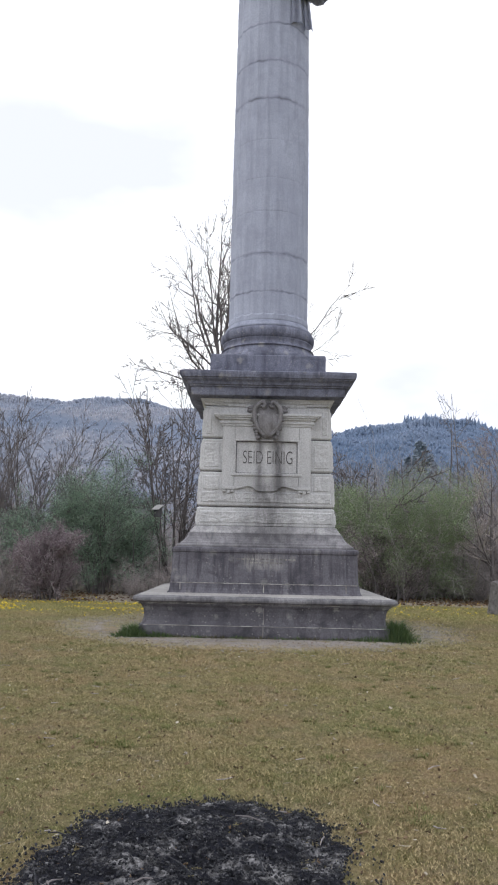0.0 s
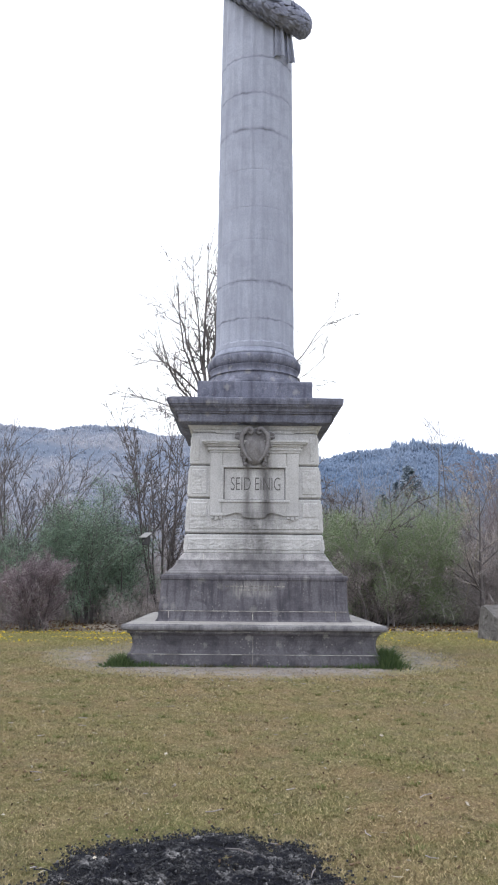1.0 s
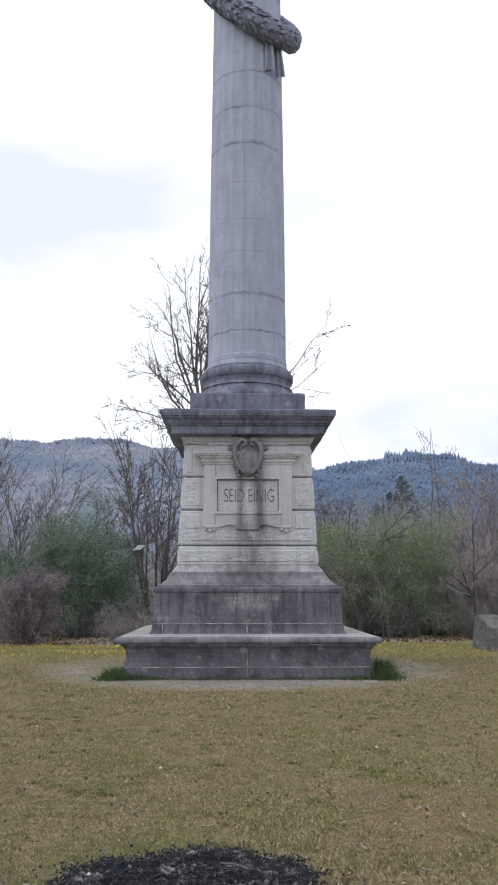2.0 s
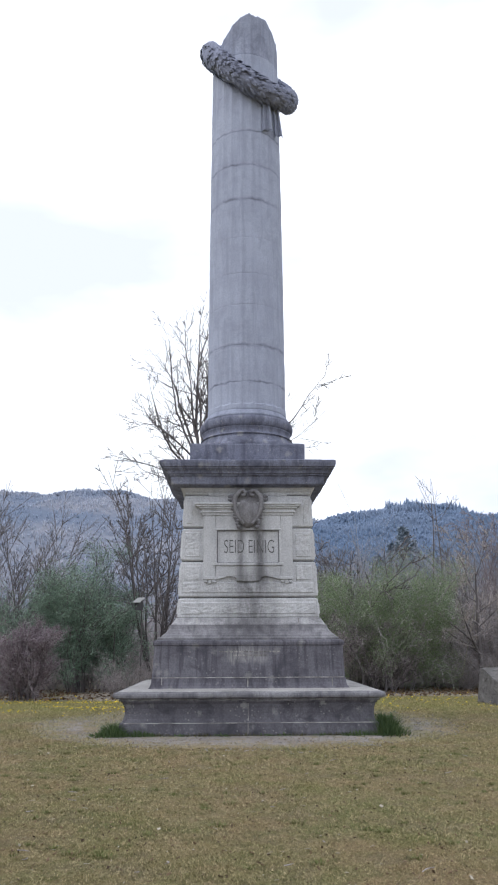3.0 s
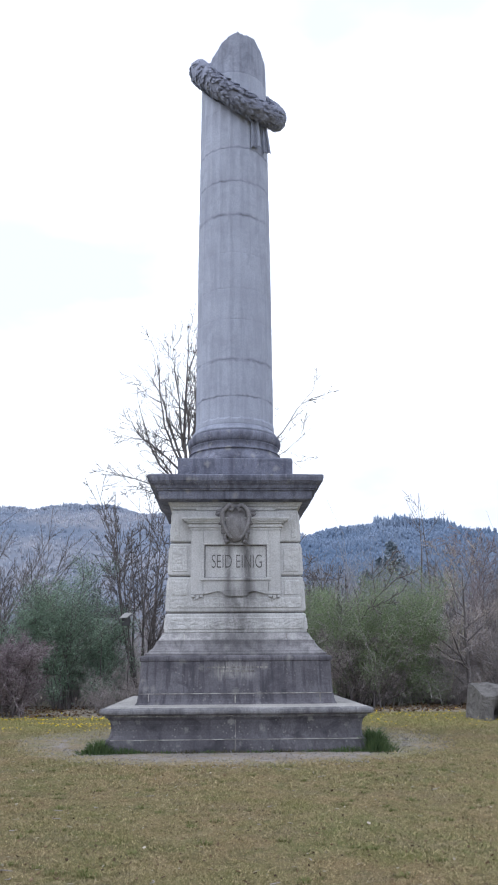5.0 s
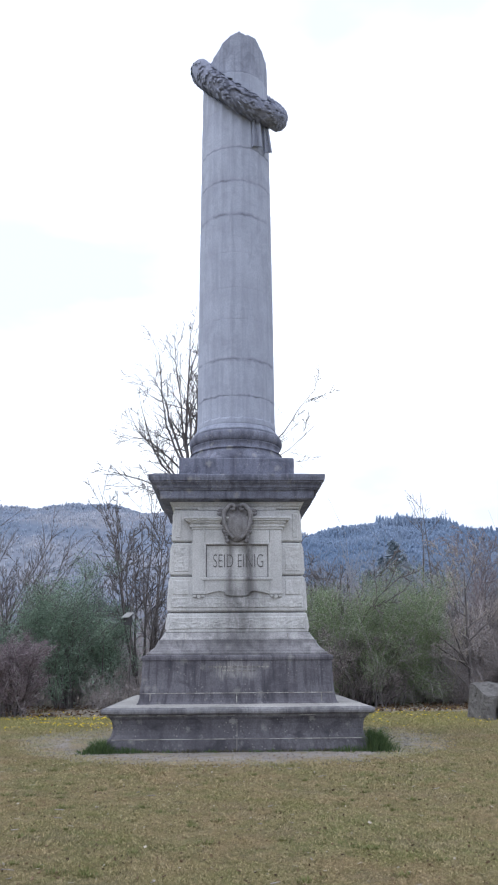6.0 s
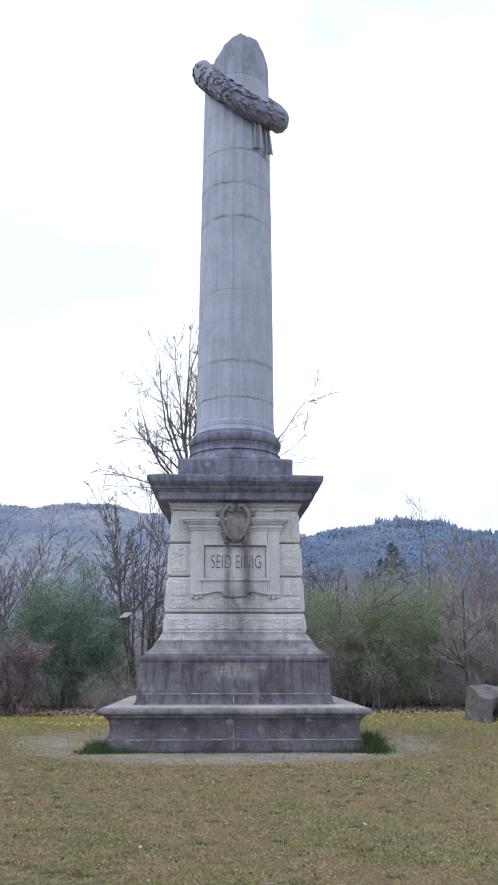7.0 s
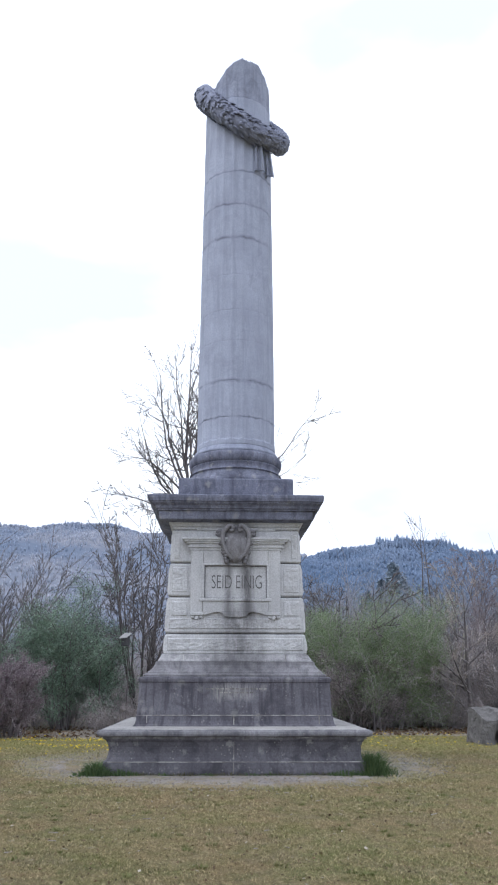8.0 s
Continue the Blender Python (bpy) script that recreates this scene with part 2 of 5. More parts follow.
col = k.mix(k.ramp(bare, (0.50, 0.0), (0.62, 0.92)), col, k.mix(0.45, turf, (0.205, 0.178, 0.135)))
M_GRAVEL = k.done(col, vo.outputs["Distance"], 0.8, 0.02)
k = Mat("gravel_stone", 0.9)
M_PEBBLE = k.done(k.mix(k.island(), (0.160, 0.148, 0.136), (0.320, 0.304, 0.288)))
k = Mat("ash_and_char", 0.95, spec=0.15)
col = k.mix(k.ramp(k.noise(3.4, 7, 0.75), (0.50, 0.0), (0.63, 1.0)), (0.017, 0.018, 0.026), (0.34, 0.335, 0.345))
col = k.mix(k.ramp(k.noise(24, 4, 0.7), (0.40, 0.8), (0.58, 0.0)), col, (0.006, 0.006, 0.007))
M_ASH = k.done(col, k.noise(30, 5, 0.7), 0.9, 0.03)
k = Mat("charcoal", 0.65, spec=0.4)
M_CHAR = k.done(k.mix(k.ramp(k.island(), (0.86, 0.0), (0.97, 0.25), (1.0, 0.8)), (0.014, 0.015, 0.021), (0.25, 0.25, 0.265)), k.noise(60, 4), 0.5, 0.01)
k = Mat("dead_leaf", 0.85)
M_DEAD = k.done(k.mix(k.island(), (0.05, 0.032, 0.02), (0.21, 0.14, 0.085)))
k = Mat("pale_chip", 0.85)
M_CHIP = k.done(k.mix(k.island(), (0.30, 0.26, 0.20), (0.52, 0.48, 0.41)))
k = Mat("dandelion_petal", 0.7)
M_YELLOW = k.done(k.mix(k.island(), (0.62, 0.44, 0.02), (0.78, 0.62, 0.06)))


def bark(name, a, b):
    k = Mat(name, 0.9, spec=0.15)
    return k.done(k.mix(k.ramp(k.noise(7, 5, 0.65, (1, 1, 0.3)), (0.35, 0.0), (0.65, 1.0)), a, b), k.noise(22, 4, 0.6, (1, 1, 0.25)), 0.6, 0.02)


def leafy(name, a, b):
    k = Mat(name, 0.7, spec=0.25)
    col = k.mix(k.island(), a, b)
    return k.done(k.mix(k.math("MULTIPLY", k.noise(1.2, 3), 0.6), col, a))


M_BARK = bark("dark_bark", (0.086, 0.078, 0.081), (0.172, 0.155, 0.155))
M_BARK_G = bark("grey_bark", (0.222, 0.205, 0.212), (0.375, 0.347, 0.354))
M_BARK_B = bark("brown_twig_bark", (0.248, 0.227, 0.237), (0.441, 0.403, 0.409))
M_BARK_M = bark("mid_grey_bark", (0.150, 0.138, 0.143), (0.295, 0.268, 0.272))
# Bark of the distant wood, with the air's haze painted in.
M_BARK_H = bark("haze_tinted_bark", (0.182, 0.196, 0.237), (0.285, 0.288, 0.321))
M_BARK_R = bark("reddish_twig_bark", (0.150, 0.130, 0.143), (0.262, 0.226, 0.236))
M_BARK_W = bark("pale_twig_bark", (0.26, 0.235, 0.225), (0.44, 0.395, 0.372))
M_BARK_P = bark("pale_dead_wood", (0.24, 0.23, 0.17), (0.36, 0.34, 0.26))
M_LEAF_E = leafy("evergreen_leaf", (0.142, 0.212, 0.163), (0.292, 0.383, 0.280))
M_LEAF_O = leafy("olive_leaf", (0.162, 0.213, 0.127), (0.314, 0.385, 0.218))
M_LEAF_R = leafy("rust_leaf", (0.177, 0.140, 0.162), (0.324, 0.260, 0.286))
M_LEAF_D = leafy("withered_dark_leaf", (0.207, 0.183, 0.193), (0.427, 0.365, 0.359))
M_LEAF_B = leafy("brown_leaf", (0.203, 0.171, 0.160), (0.351, 0.293, 0.270))
# Blue-grey needles: distance haze is painted into the leaf colour.
M_LEAF_S = leafy("hazed_spruce_needle", (0.190, 0.241, 0.302), (0.252, 0.302, 0.358))
k = Mat("forest_litter", 0.95, spec=0.1)
M_LITTER = k.done(k.mix(k.ramp(k.noise(9, 6, 0.7), (0.38, 0.0), (0.64, 1.0)), (0.18, 0.16, 0.14), (0.38, 0.335, 0.275)), k.noise(30, 5, 0.7), 0.9, 0.05)


def hazed_wood(name, a, b, scale):
    """Far forest with the haze of distance painted into its base colour."""
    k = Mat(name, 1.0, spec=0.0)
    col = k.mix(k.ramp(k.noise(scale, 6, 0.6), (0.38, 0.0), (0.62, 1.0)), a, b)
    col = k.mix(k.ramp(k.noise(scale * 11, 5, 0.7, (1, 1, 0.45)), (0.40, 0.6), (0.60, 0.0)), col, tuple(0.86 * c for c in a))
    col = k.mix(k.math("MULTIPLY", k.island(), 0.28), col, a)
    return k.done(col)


# Slopes are painted darker than their trees, to even out the light on them.
M_SLOPE_L = hazed_wood("hazed_ridge_slope", (0.161, 0.192, 0.258), (0.272, 0.274, 0.307), 0.006)
M_SLOPE_R = hazed_wood("hazed_hill_slope", (0.101, 0.139, 0.212), (0.148, 0.181, 0.246), 0.008)
M_FAR_L = hazed_wood("hazed_ridge_forest", (0.230, 0.277, 0.371), (0.404, 0.407, 0.459), 0.006)
M_FAR_R = hazed_wood("hazed_hill_forest", (0.149, 0.207, 0.313), (0.227, 0.279, 0.381), 0.008)
k = Mat("weathered_box_wood", 0.85)
M_BOX = k.done(k.mix(k.noise(12, 5, 0.6, (1, 1, 0.2)), (0.04, 0.04, 0.045), (0.085, 0.085, 0.09)))
k = Mat("roofing_felt", 0.8)
M_FELT = k.done(k.mix(k.noise(20, 4), (0.22, 0.22, 0.225), (0.36, 0.36, 0.355)))
k = Mat("black_disc", 0.9)
M_DARK = k.done((0.012, 0.011, 0.01))
M_ROCK = stone("rough_boulder_rock", (0.21, 0.20, 0.197), (0.125, 0.119, 0.118), (0.05, 0.047, 0.047), 0.35, 0.2, None, 0.7)


# ---- mesh helpers ----
def mesh_from(name, verts, faces, material, smooth=False):
    me = bpy.data.meshes.new(name)
    me.from_pydata(verts, [], faces)
    me.materials.append(material)
    if smooth:
        me.shade_smooth()
    return me


def finish(bm, name, material, smooth=False):
    me = bpy.data.meshes.new(name)
    bmesh.ops.recalc_face_normals(bm, faces=bm.faces)
    bm.to_mesh(me)
    bm.free()
    me.materials.append(material)
    if smooth:
        me.shade_smooth()
    return me


def part(name, data, parent, label=""):
    """Links a mesh as ONE object under a thing or a part."""
    ob = new(name, data)
    ob.parent = parent
    if label:
        ob["label"] = label
    return ob


def thing(name, label, category, group="", at=None, data=None, kind=""):
    ob = new(name, data)
    if at is not None:
        ob.matrix_basis = at
    return tagged(ob, label, category, group, kind)


def rough(p, amount, scale, seed=0.0):
    return noise.noise((p[0] * scale + seed, p[1] * scale - seed, p[2] * scale + 2 * seed)) * amount


def square_ring(hw, z, n, corner, wear):
    """Points round a square of half-width hw with a worn corner."""
    pts = []
    for s in range(4):
        a = s * math.pi / 2
        ca, sa = math.cos(a), math.sin(a)
        for i in range(n):
            u = -1 + 2 * i / (n - 1)
            x, y = u * (hw - corner), -hw
            x, y = x * ca - y * sa, x * sa + y * ca
            d = rough((x, y, z), wear, 2.3) + rough((x, y, z), wear * 0.6, 9.0, 5.0)
            l = max(abs(x), abs(y))
            pts.append((x * (1 + d / l), y * (1 + d / l), z + rough((x, y, z), wear * 0.6, 3.1, 9.0)))
    return pts


def square_lathe(profile, n=18, corner=0.015, wear=0.006):
    """A square-plan body from (half-width, z) pairs, bottom to top, closed."""
    verts, faces = [], []
    m = 4 * n
    for hw, z in profile:
        verts += square_ring(hw, z, n, corner, wear)
    for r in range(len(profile) - 1):
        for i in range(m):
            j = (i + 1) % m
            faces.append((r * m + i, r * m + j, (r + 1) * m + j, (r + 1) * m + i))
    faces.append(tuple(reversed(range(m))))
    faces.append(tuple(range((len(profile) - 1) * m, len(profile) * m)))
    return verts, faces


def round_lathe(profile, n=64, wear=0.004):
    verts, faces = [], []
    for r, z in profile:
        for i in range(n):
            a = 2 * math.pi * i / n
            x, y = r * math.cos(a), r * math.sin(a)
            f = 1 + rough((x, y, z), wear, 4.0) / max(r, 0.05)
            verts.append((x * f, y * f, z))
    for k_ in range(len(profile) - 1):
        for i in range(n):
            j = (i + 1) % n
            faces.append((k_ * n + i, k_ * n + j, (k_ + 1) * n + j, (k_ + 1) * n + i))
    faces.append(tuple(reversed(range(n))))
    faces.append(tuple(range((len(profile) - 1) * n, len(profile) * n)))
    return verts, faces


def box(bm, x0, x1, y0, y1, z0, z1, bevel=0.0, seg=2):
    g = bmesh.ops.create_cube(bm, size=1.0)
    vs = g["verts"]
    for v in vs:
        v.co = ((x0 + x1) / 2 + v.co.x * (x1 - x0), (y0 + y1) / 2 + v.co.y * (y1 - y0), (z0 + z1) / 2 + v.co.z * (z1 - z0))
    if bevel:
        es = list({e for v in vs for e in v.link_edges})
        bmesh.ops.bevel(bm, geom=es, offset=bevel, segments=seg, affect="EDGES", profile=0.5)


def box_mesh(name, dims, material, bevel=0.01):
    bm = bmesh.new()
    box(bm, *dims, bevel=bevel)
    return finish(bm, name, material)


def tube(verts, faces, pts, radii, sides):
    """Adds a tapered tube along pts to the lists."""
    base = len(verts)
    up = Vector((0.31, 0.17, 0.93))
    n = len(pts)
    for i, p in enumerate(pts):
        d = (pts[min(i + 1, n - 1)] - pts[max(i - 1, 0)])
        a = d.cross(up)
        if a.length < 1e-5:
            a = d.cross(Vector((1, 0, 0)))
        a.normalize()
        b = d.cross(a).normalized()
        for s in range(sides):
            t = 2 * math.pi * s / sides
            verts.append(tuple(p + (a * math.cos(t) + b * math.sin(t)) * radii[i]))
    for i in range(n - 1):
        o = base + i * sides
        for s in range(sides):
            u = (s + 1) % sides
            faces.append((o + s, o + u, o + sides + u, o + sides + s))
    faces.append(tuple(base + (n - 1) * sides + s for s in range(sides)))


# ---- ground ----
def hill_and_dale(x, y):
    d = max(0.0, math.hypot(x, y) - 16)
    return 0.03 * noise.noise((x * 0.25, y * 0.25, 0)) * min(1, d / 10) + 0.012 * noise.noise((x * 0.9, y * 0.9, 4))


def make_ground():
    xs = sorted(set([-4500, -2200, -900, -400, -180, -90, -50, -30, -20] + [round(-14 + 0.4 * i, 2) for i in range(71)] + [20, 30, 50, 90, 180, 400, 900, 2200, 4500]))
    ys = sorted(set([-4500, -1500, -500, -200, -90, -50, -30, -20] + [round(-15.6 + 0.4 * i, 2) for i in range(76)] + [20, 30, 50, 90, 180, 400, 900, 2200, 4500]))
    verts = [(x, y, hill_and_dale(x, y)) for y in ys for x in xs]
    w = len(xs)
    faces = [(j * w + i, j * w + i + 1, (j + 1) * w + i + 1, (j + 1) * w + i) for j in range(len(ys) - 1) for i in range(w - 1)]
    ob = new("ground", mesh_from("ground", verts, faces, M_GROUND, True))
    return tagged(ob, "short dry winter lawn with mossy and straw patches", "lawn", kind="structure")


make_ground()


def make_path():
    """Trodden gravel ring round the monument, with a ragged rim."""
    verts, faces, n, rings = [], [], 120, 12
    for r in range(rings + 1):
        for i in range(n):
            a = 2 * math.pi * i / n
            out = 3.72 + 0.30 * max(0, math.cos(a) - 0.2) + 0.50 * max(0, -math.cos(a) - 0.2) + 0.24 * noise.noise((3 * math.cos(a), 3 * math.sin(a), 1)) + 0.18 * noise.noise((11 * math.cos(a), 11 * math.sin(a), 3))
            rad = 1.7 + (out - 1.7) * r / rings
            x, y = rad * math.cos(a), rad * math.sin(a)
            z = hill_and_dale(x, y) + 0.009 * (1 - (r / rings) ** 6) + 0.004 * noise.noise((x * 3, y * 3, 2)) - 0.012 * (r == rings)
            verts.append((x, y, z))
    for r in range(rings):
        for i in range(n):
            j = (i + 1) % n
            faces.append((r * n + i, r * n + j, (r + 1) * n + j, (r + 1) * n + i))
    return tagged(new("path", mesh_from("path", verts, faces, M_GRAVEL, True)), "trodden grey gravel ring round the monument", "path", kind="structure")


make_path()

# ---- the memorial column ----
monument = thing("memorial_column", "weathered sandstone memorial with a broken column and wreath", "monument", at=Matrix())


def square_part(name, profile, material, label="", corner=0.015, wear=0.006, parent=None, n=18):
    v, f = square_lathe(profile, n, corner, wear)
    return part(name, mesh_from(name, v, f, material), parent or monument, label)


square_part("base_course", [(2.09, -0.05), (2.09, 0.19), (2.08, 0.205), (2.055, 0.215), (2.03, 0.27), (2.02, 0.34), (2.025, 0.42), (2.045, 0.49), (2.07, 0.52), (2.07, 0.55)], M_BASE, "dark base course with lichen", 0.03, 0.014, n=30)
square_part("base_slab", [(2.06, 0.535), (2.10, 0.537), (2.11, 0.552), (2.11, 0.572), (2.165, 0.58), (2.195, 0.60), (2.20, 0.63), (2.19, 0.66), (2.15, 0.684), (2.02, 0.693), (1.60, 0.705)], M_LEDGE, "projecting slab under a separate paler top", 0.05, 0.012, n=30)
# Thin top layer whose pale colour stands for light from above.
square_part("slab_top", [(2.125, 0.684), (2.115, 0.692), (2.03, 0.699), (1.66, 0.712), (1.60, 0.7125)], M_TOP, "top of the slab, painted paler for the sky's light", 0.04, 0.008, n=30)
square_part("die_foot", [(1.70, 0.700), (1.685, 0.715), (1.66, 0.745), (1.645, 0.80), (1.638, 0.878)], M_DIE, "", 0.03, 0.008)
die = square_part("die", [(1.634, 0.888), (1.622, 1.0), (1.612, 1.20), (1.608, 1.40), (1.625, 1.415), (1.628, 1.455), (1.615, 1.483), (1.585, 1.498), (1.50, 1.503)], M_DIE, "dark streaked stone die with a rounded top edge", 0.04, 0.010)
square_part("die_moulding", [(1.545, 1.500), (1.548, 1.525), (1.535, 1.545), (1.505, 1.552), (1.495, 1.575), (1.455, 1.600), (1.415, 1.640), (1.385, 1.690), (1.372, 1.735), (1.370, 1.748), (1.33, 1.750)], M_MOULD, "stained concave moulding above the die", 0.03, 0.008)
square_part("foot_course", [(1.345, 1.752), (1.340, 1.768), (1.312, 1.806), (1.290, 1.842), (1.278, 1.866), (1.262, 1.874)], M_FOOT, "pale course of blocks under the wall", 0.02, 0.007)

# four courses of the pedestal wall, battered, with sunk joints
COURSES = [(1.876, 2.205, 1.258, 1.240), (2.245, 2.845, 1.240, 1.215), (2.885, 3.452, 1.213, 1.190), (3.492, 4.065, 1.190, 1.160)]
square_part("pedestal_core", [(1.19, 1.87), (1.110, 4.13)], M_CART, "", 0.01, 0.002)
for z0, z1, w0, w1 in COURSES:
    square_part("course", [(w0 - 0.035, z0 - 0.012), (w0 - 0.012, z0), (w0, z0 + 0.018), (w1, z1 - 0.018), (w1 - 0.012, z1), (w1 - 0.035, z1 + 0.012)], M_WALL, "", 0.02, 0.006)


def rusticated(x0, x1, z0, z1, face, side, seed):
    """A rough-hewn raised panel on a wall; face(z) gives the wall's half-width."""
    nx, nz = max(3, int((x1 - x0) / 0.022)), max(3, int((z1 - z0) / 0.022))
    verts, faces = [], []
    rot = Matrix.Rotation(side * math.pi / 2, 3, "Z")
    for j in range(nz + 1):
        for i in range(nx + 1):
            x, z = x0 + (x1 - x0) * i / nx, z0 + (z1 - z0) * j / nz
            edge = min(i, nx - i, j, nz - j)
            out = -0.01 if edge == 0 else 0.014 + 0.010 * noise.noise((x * 5 + seed, z * 9, seed)) + 0.008 * noise.noise((x * 15, z * 21, seed)) + 0.008 * noise.noise((x * 31, z * 37, seed))
            verts.append(tuple(rot @ Vector((x, -face(z) - out, z))))
    for j in range(nz):
        for i in range(nx):
            a = j * (nx + 1) + i
            faces.append((a, a + 1, a + nx + 2, a + nx + 1))
    part("rough_panel", mesh_from("rough_panel", verts, faces, M_WALL), monument)


def wall_face(z):
    return 1.258 + (1.160 - 1.258) * (z - 1.876) / (4.065 - 1.876)


for side in range(4):
    for c, (z0, z1, w0, w1) in enumerate(COURSES):
        e = wall_face((z0 + z1) / 2) - 0.05
        spans = [(-e, e)]
        if side == 0 and c in (2, 3):
            spans = [(-e, -0.85), (0.85, e)] if c == 2 else [(-e, -1.0), (1.0, e)]
        for s, (a, b) in enumerate(spans):
            top = z1 - 0.05
            rusticated(a, b, z0 + 0.05, min(top, 2.50) if side == 0 and c == 1 else top, wall_face, side, 3.7 * side + c + 0.9 * s)
for sx in (-1, 1):
    a, b = sorted((sx * 0.85, sx * 1.15))
    rusticated(a, b, 2.52, 2.80, wall_face, 0, 8.0 + sx)
part("frieze_block", box_mesh("frieze_block", (-0.72, 0.72, -1.172, -1.05, 4.068, 4.112), M_WALL, 0.008), monument)

# cornice, plinth and column base
square_part("cornice_bed", [(1.13, 4.085), (1.155, 4.10), (1.16, 4.13), (1.185, 4.145), (1.205, 4.18), (1.23, 4.20), (1.23, 4.24)], M_WALL, "", 0.02, 0.006)
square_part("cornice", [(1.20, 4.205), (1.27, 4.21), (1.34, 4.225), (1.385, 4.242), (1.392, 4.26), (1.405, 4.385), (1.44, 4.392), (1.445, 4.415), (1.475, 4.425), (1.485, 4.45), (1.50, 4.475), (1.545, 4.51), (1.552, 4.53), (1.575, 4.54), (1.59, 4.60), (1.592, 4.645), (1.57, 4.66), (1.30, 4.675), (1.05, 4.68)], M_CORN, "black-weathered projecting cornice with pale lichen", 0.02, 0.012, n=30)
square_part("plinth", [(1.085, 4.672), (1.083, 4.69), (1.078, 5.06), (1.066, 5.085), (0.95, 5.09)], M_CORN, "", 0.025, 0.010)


def round_part(name, profile, material, label="", n=72, wear=0.006):
    v, f = round_lathe(profile, n, wear)
    return part(name, mesh_from(name, v, f, material, True), monument, label)


round_part("column_apron", [(1.02, 5.085), (1.02, 5.13), (0.985, 5.19), (0.935, 5.25), (0.905, 5.31), (0.90, 5.338)], M_CORN)
round_part("scotia", [(0.92, 5.336), (0.925, 5.352), (0.90, 5.365), (0.872, 5.40), (0.868, 5.44), (0.885, 5.48), (0.895, 5.50)], M_CORN)
round_part("torus", [(0.88, 5.498), (0.905, 5.51), (0.93, 5.55), (0.94, 5.605), (0.93, 5.66), (0.905, 5.70), (0.86, 5.72)], M_CORN, "dark weathered torus ring")
round_part("upper_ring", [(0.86, 5.716), (0.868, 5.74), (0.86, 5.77), (0.835, 5.79), (0.825, 5.82), (0.80, 5.85), (0.785, 5.86)], M_BREAK)


def column_radius(z):
    u = (z - 5.86) / (14.9 - 5.86)
    return 0.800 - 0.062 * max(0.0, u) ** 1.6


def smooth_step(v, lo, hi):
    u = min(1.0, max(0.0, (v - lo) / (hi - lo)))
    return u * u * (3 - 2 * u)


def make_drum(z0, z1, last=False):
    """A shallow-fluted drum with worn joint edges; the last one ends in a jagged break."""
    flutes, per = 22, 6
    n = flutes * per
    steps = (0.06, 0.10, 0.13, 0.16, 0.19, 0.22, 0.26, 0.34, 0.5, 0.75) if z0 < 6 else (0.25, 0.5, 0.75)
    zs = [z0 + 0.001, z0 + 0.012, z0 + 0.03] + [z0 + (z1 - z0) * t for t in steps] + [z1 - 0.03, z1 - 0.012, z1 - 0.001]
    verts, faces = [], []
    for q, z in enumerate(zs):
        sunk = 0.005 if q in (0, len(zs) - 1) else 0.002 if q in (1, len(zs) - 2) else 0.0
        for i in range(n):
            a = 2 * math.pi * (i / n) + 0.06
            f = abs(math.sin(flutes * a / 2))
            foot = 5.955 + 0.055 * (1 - math.sqrt(max(0.0, 1 - (1 - f) ** 2)))
            r = column_radius(z) - (0.006 + 0.017 * f) * min(1, max(0, (z - foot) / 0.02)) - sunk
            zz = z
            r += 0.006 * noise.noise((3 * math.cos(a), 3 * math.sin(a), 2 * z)) - 0.012 * max(0, noise.noise((7 * math.cos(a), 7 * math.sin(a), 7 * z)) - 0.45)
            if last:
                side = (a - 4.90 + math.pi) % (2 * math.pi) - math.pi
                fall = 0.36 * smooth_step(side, 0.35, 1.15) if side > 0 else 0.60 * smooth_step(-side, 0.15, 1.15)
                jag = 0.17 - fall + 0.05 * noise.noise((5 * math.cos(a), 5 * math.sin(a), 6)) + 0.06 * noise.noise((13 * math.cos(a), 13 * math.sin(a), 2))
                zz = z0 + (z - z0) * (z1 + jag - z0) / (z1 - z0)
                r -= 0.012 * (q >= len(zs) - 2)
            verts.append((r * math.cos(a) + 0.008, r * math.sin(a), zz))
    for q in range(len(zs) - 1):
        for i in range(n):
            j = (i + 1) % n
            faces.append((q * n + i, q * n + j, (q + 1) * n + j, (q + 1) * n + i))
    o = (len(zs) - 1) * n
    if last:
        c = len(verts)
        for t in (0.66, 0.33):
            for i in range(n):
                x, y, z = verts[o + i]
                verts.append((x * t, y * t, z * t + (z1 - 0.4) * (1 - t) + 0.10 * noise.noise((x * t * 4, y * t * 4, 1))))
        for b in range(2):
            lo = o if b == 0 else c
            hi = c + b * n
            for i in range(n):
                j = (i + 1) % n
                faces.append((lo + i, lo + j, hi + j, hi + i))
        faces.append(tuple(range(c + n, c + 2 * n)))
    else:
        faces.append(tuple(range(o, o + n)))
    faces.append(tuple(reversed(range(n))))
    part("broken_top" if last else "drum", mesh_from("drum", verts, faces, M_BREAK if last else M_COL), monument, "jagged broken end of the column" if last else "")


JOINTS = [5.855, 6.42, 7.19, 8.06, 8.75, 9.56, 10.43, 11.255, 12.07, 13.05, 14.03, 14.93]
for a, b in zip(JOINTS, JOINTS[1:]):
    make_drum(a, b, b > 14.5)


# wreath slung over the broken end
def wreath_point(a):
    x, y = 0.80 * math.cos(a), 0.80 * math.sin(a)
    return Vector((x + 0.09, y, 14.0 - 0.76 * x + 1.02 * y))


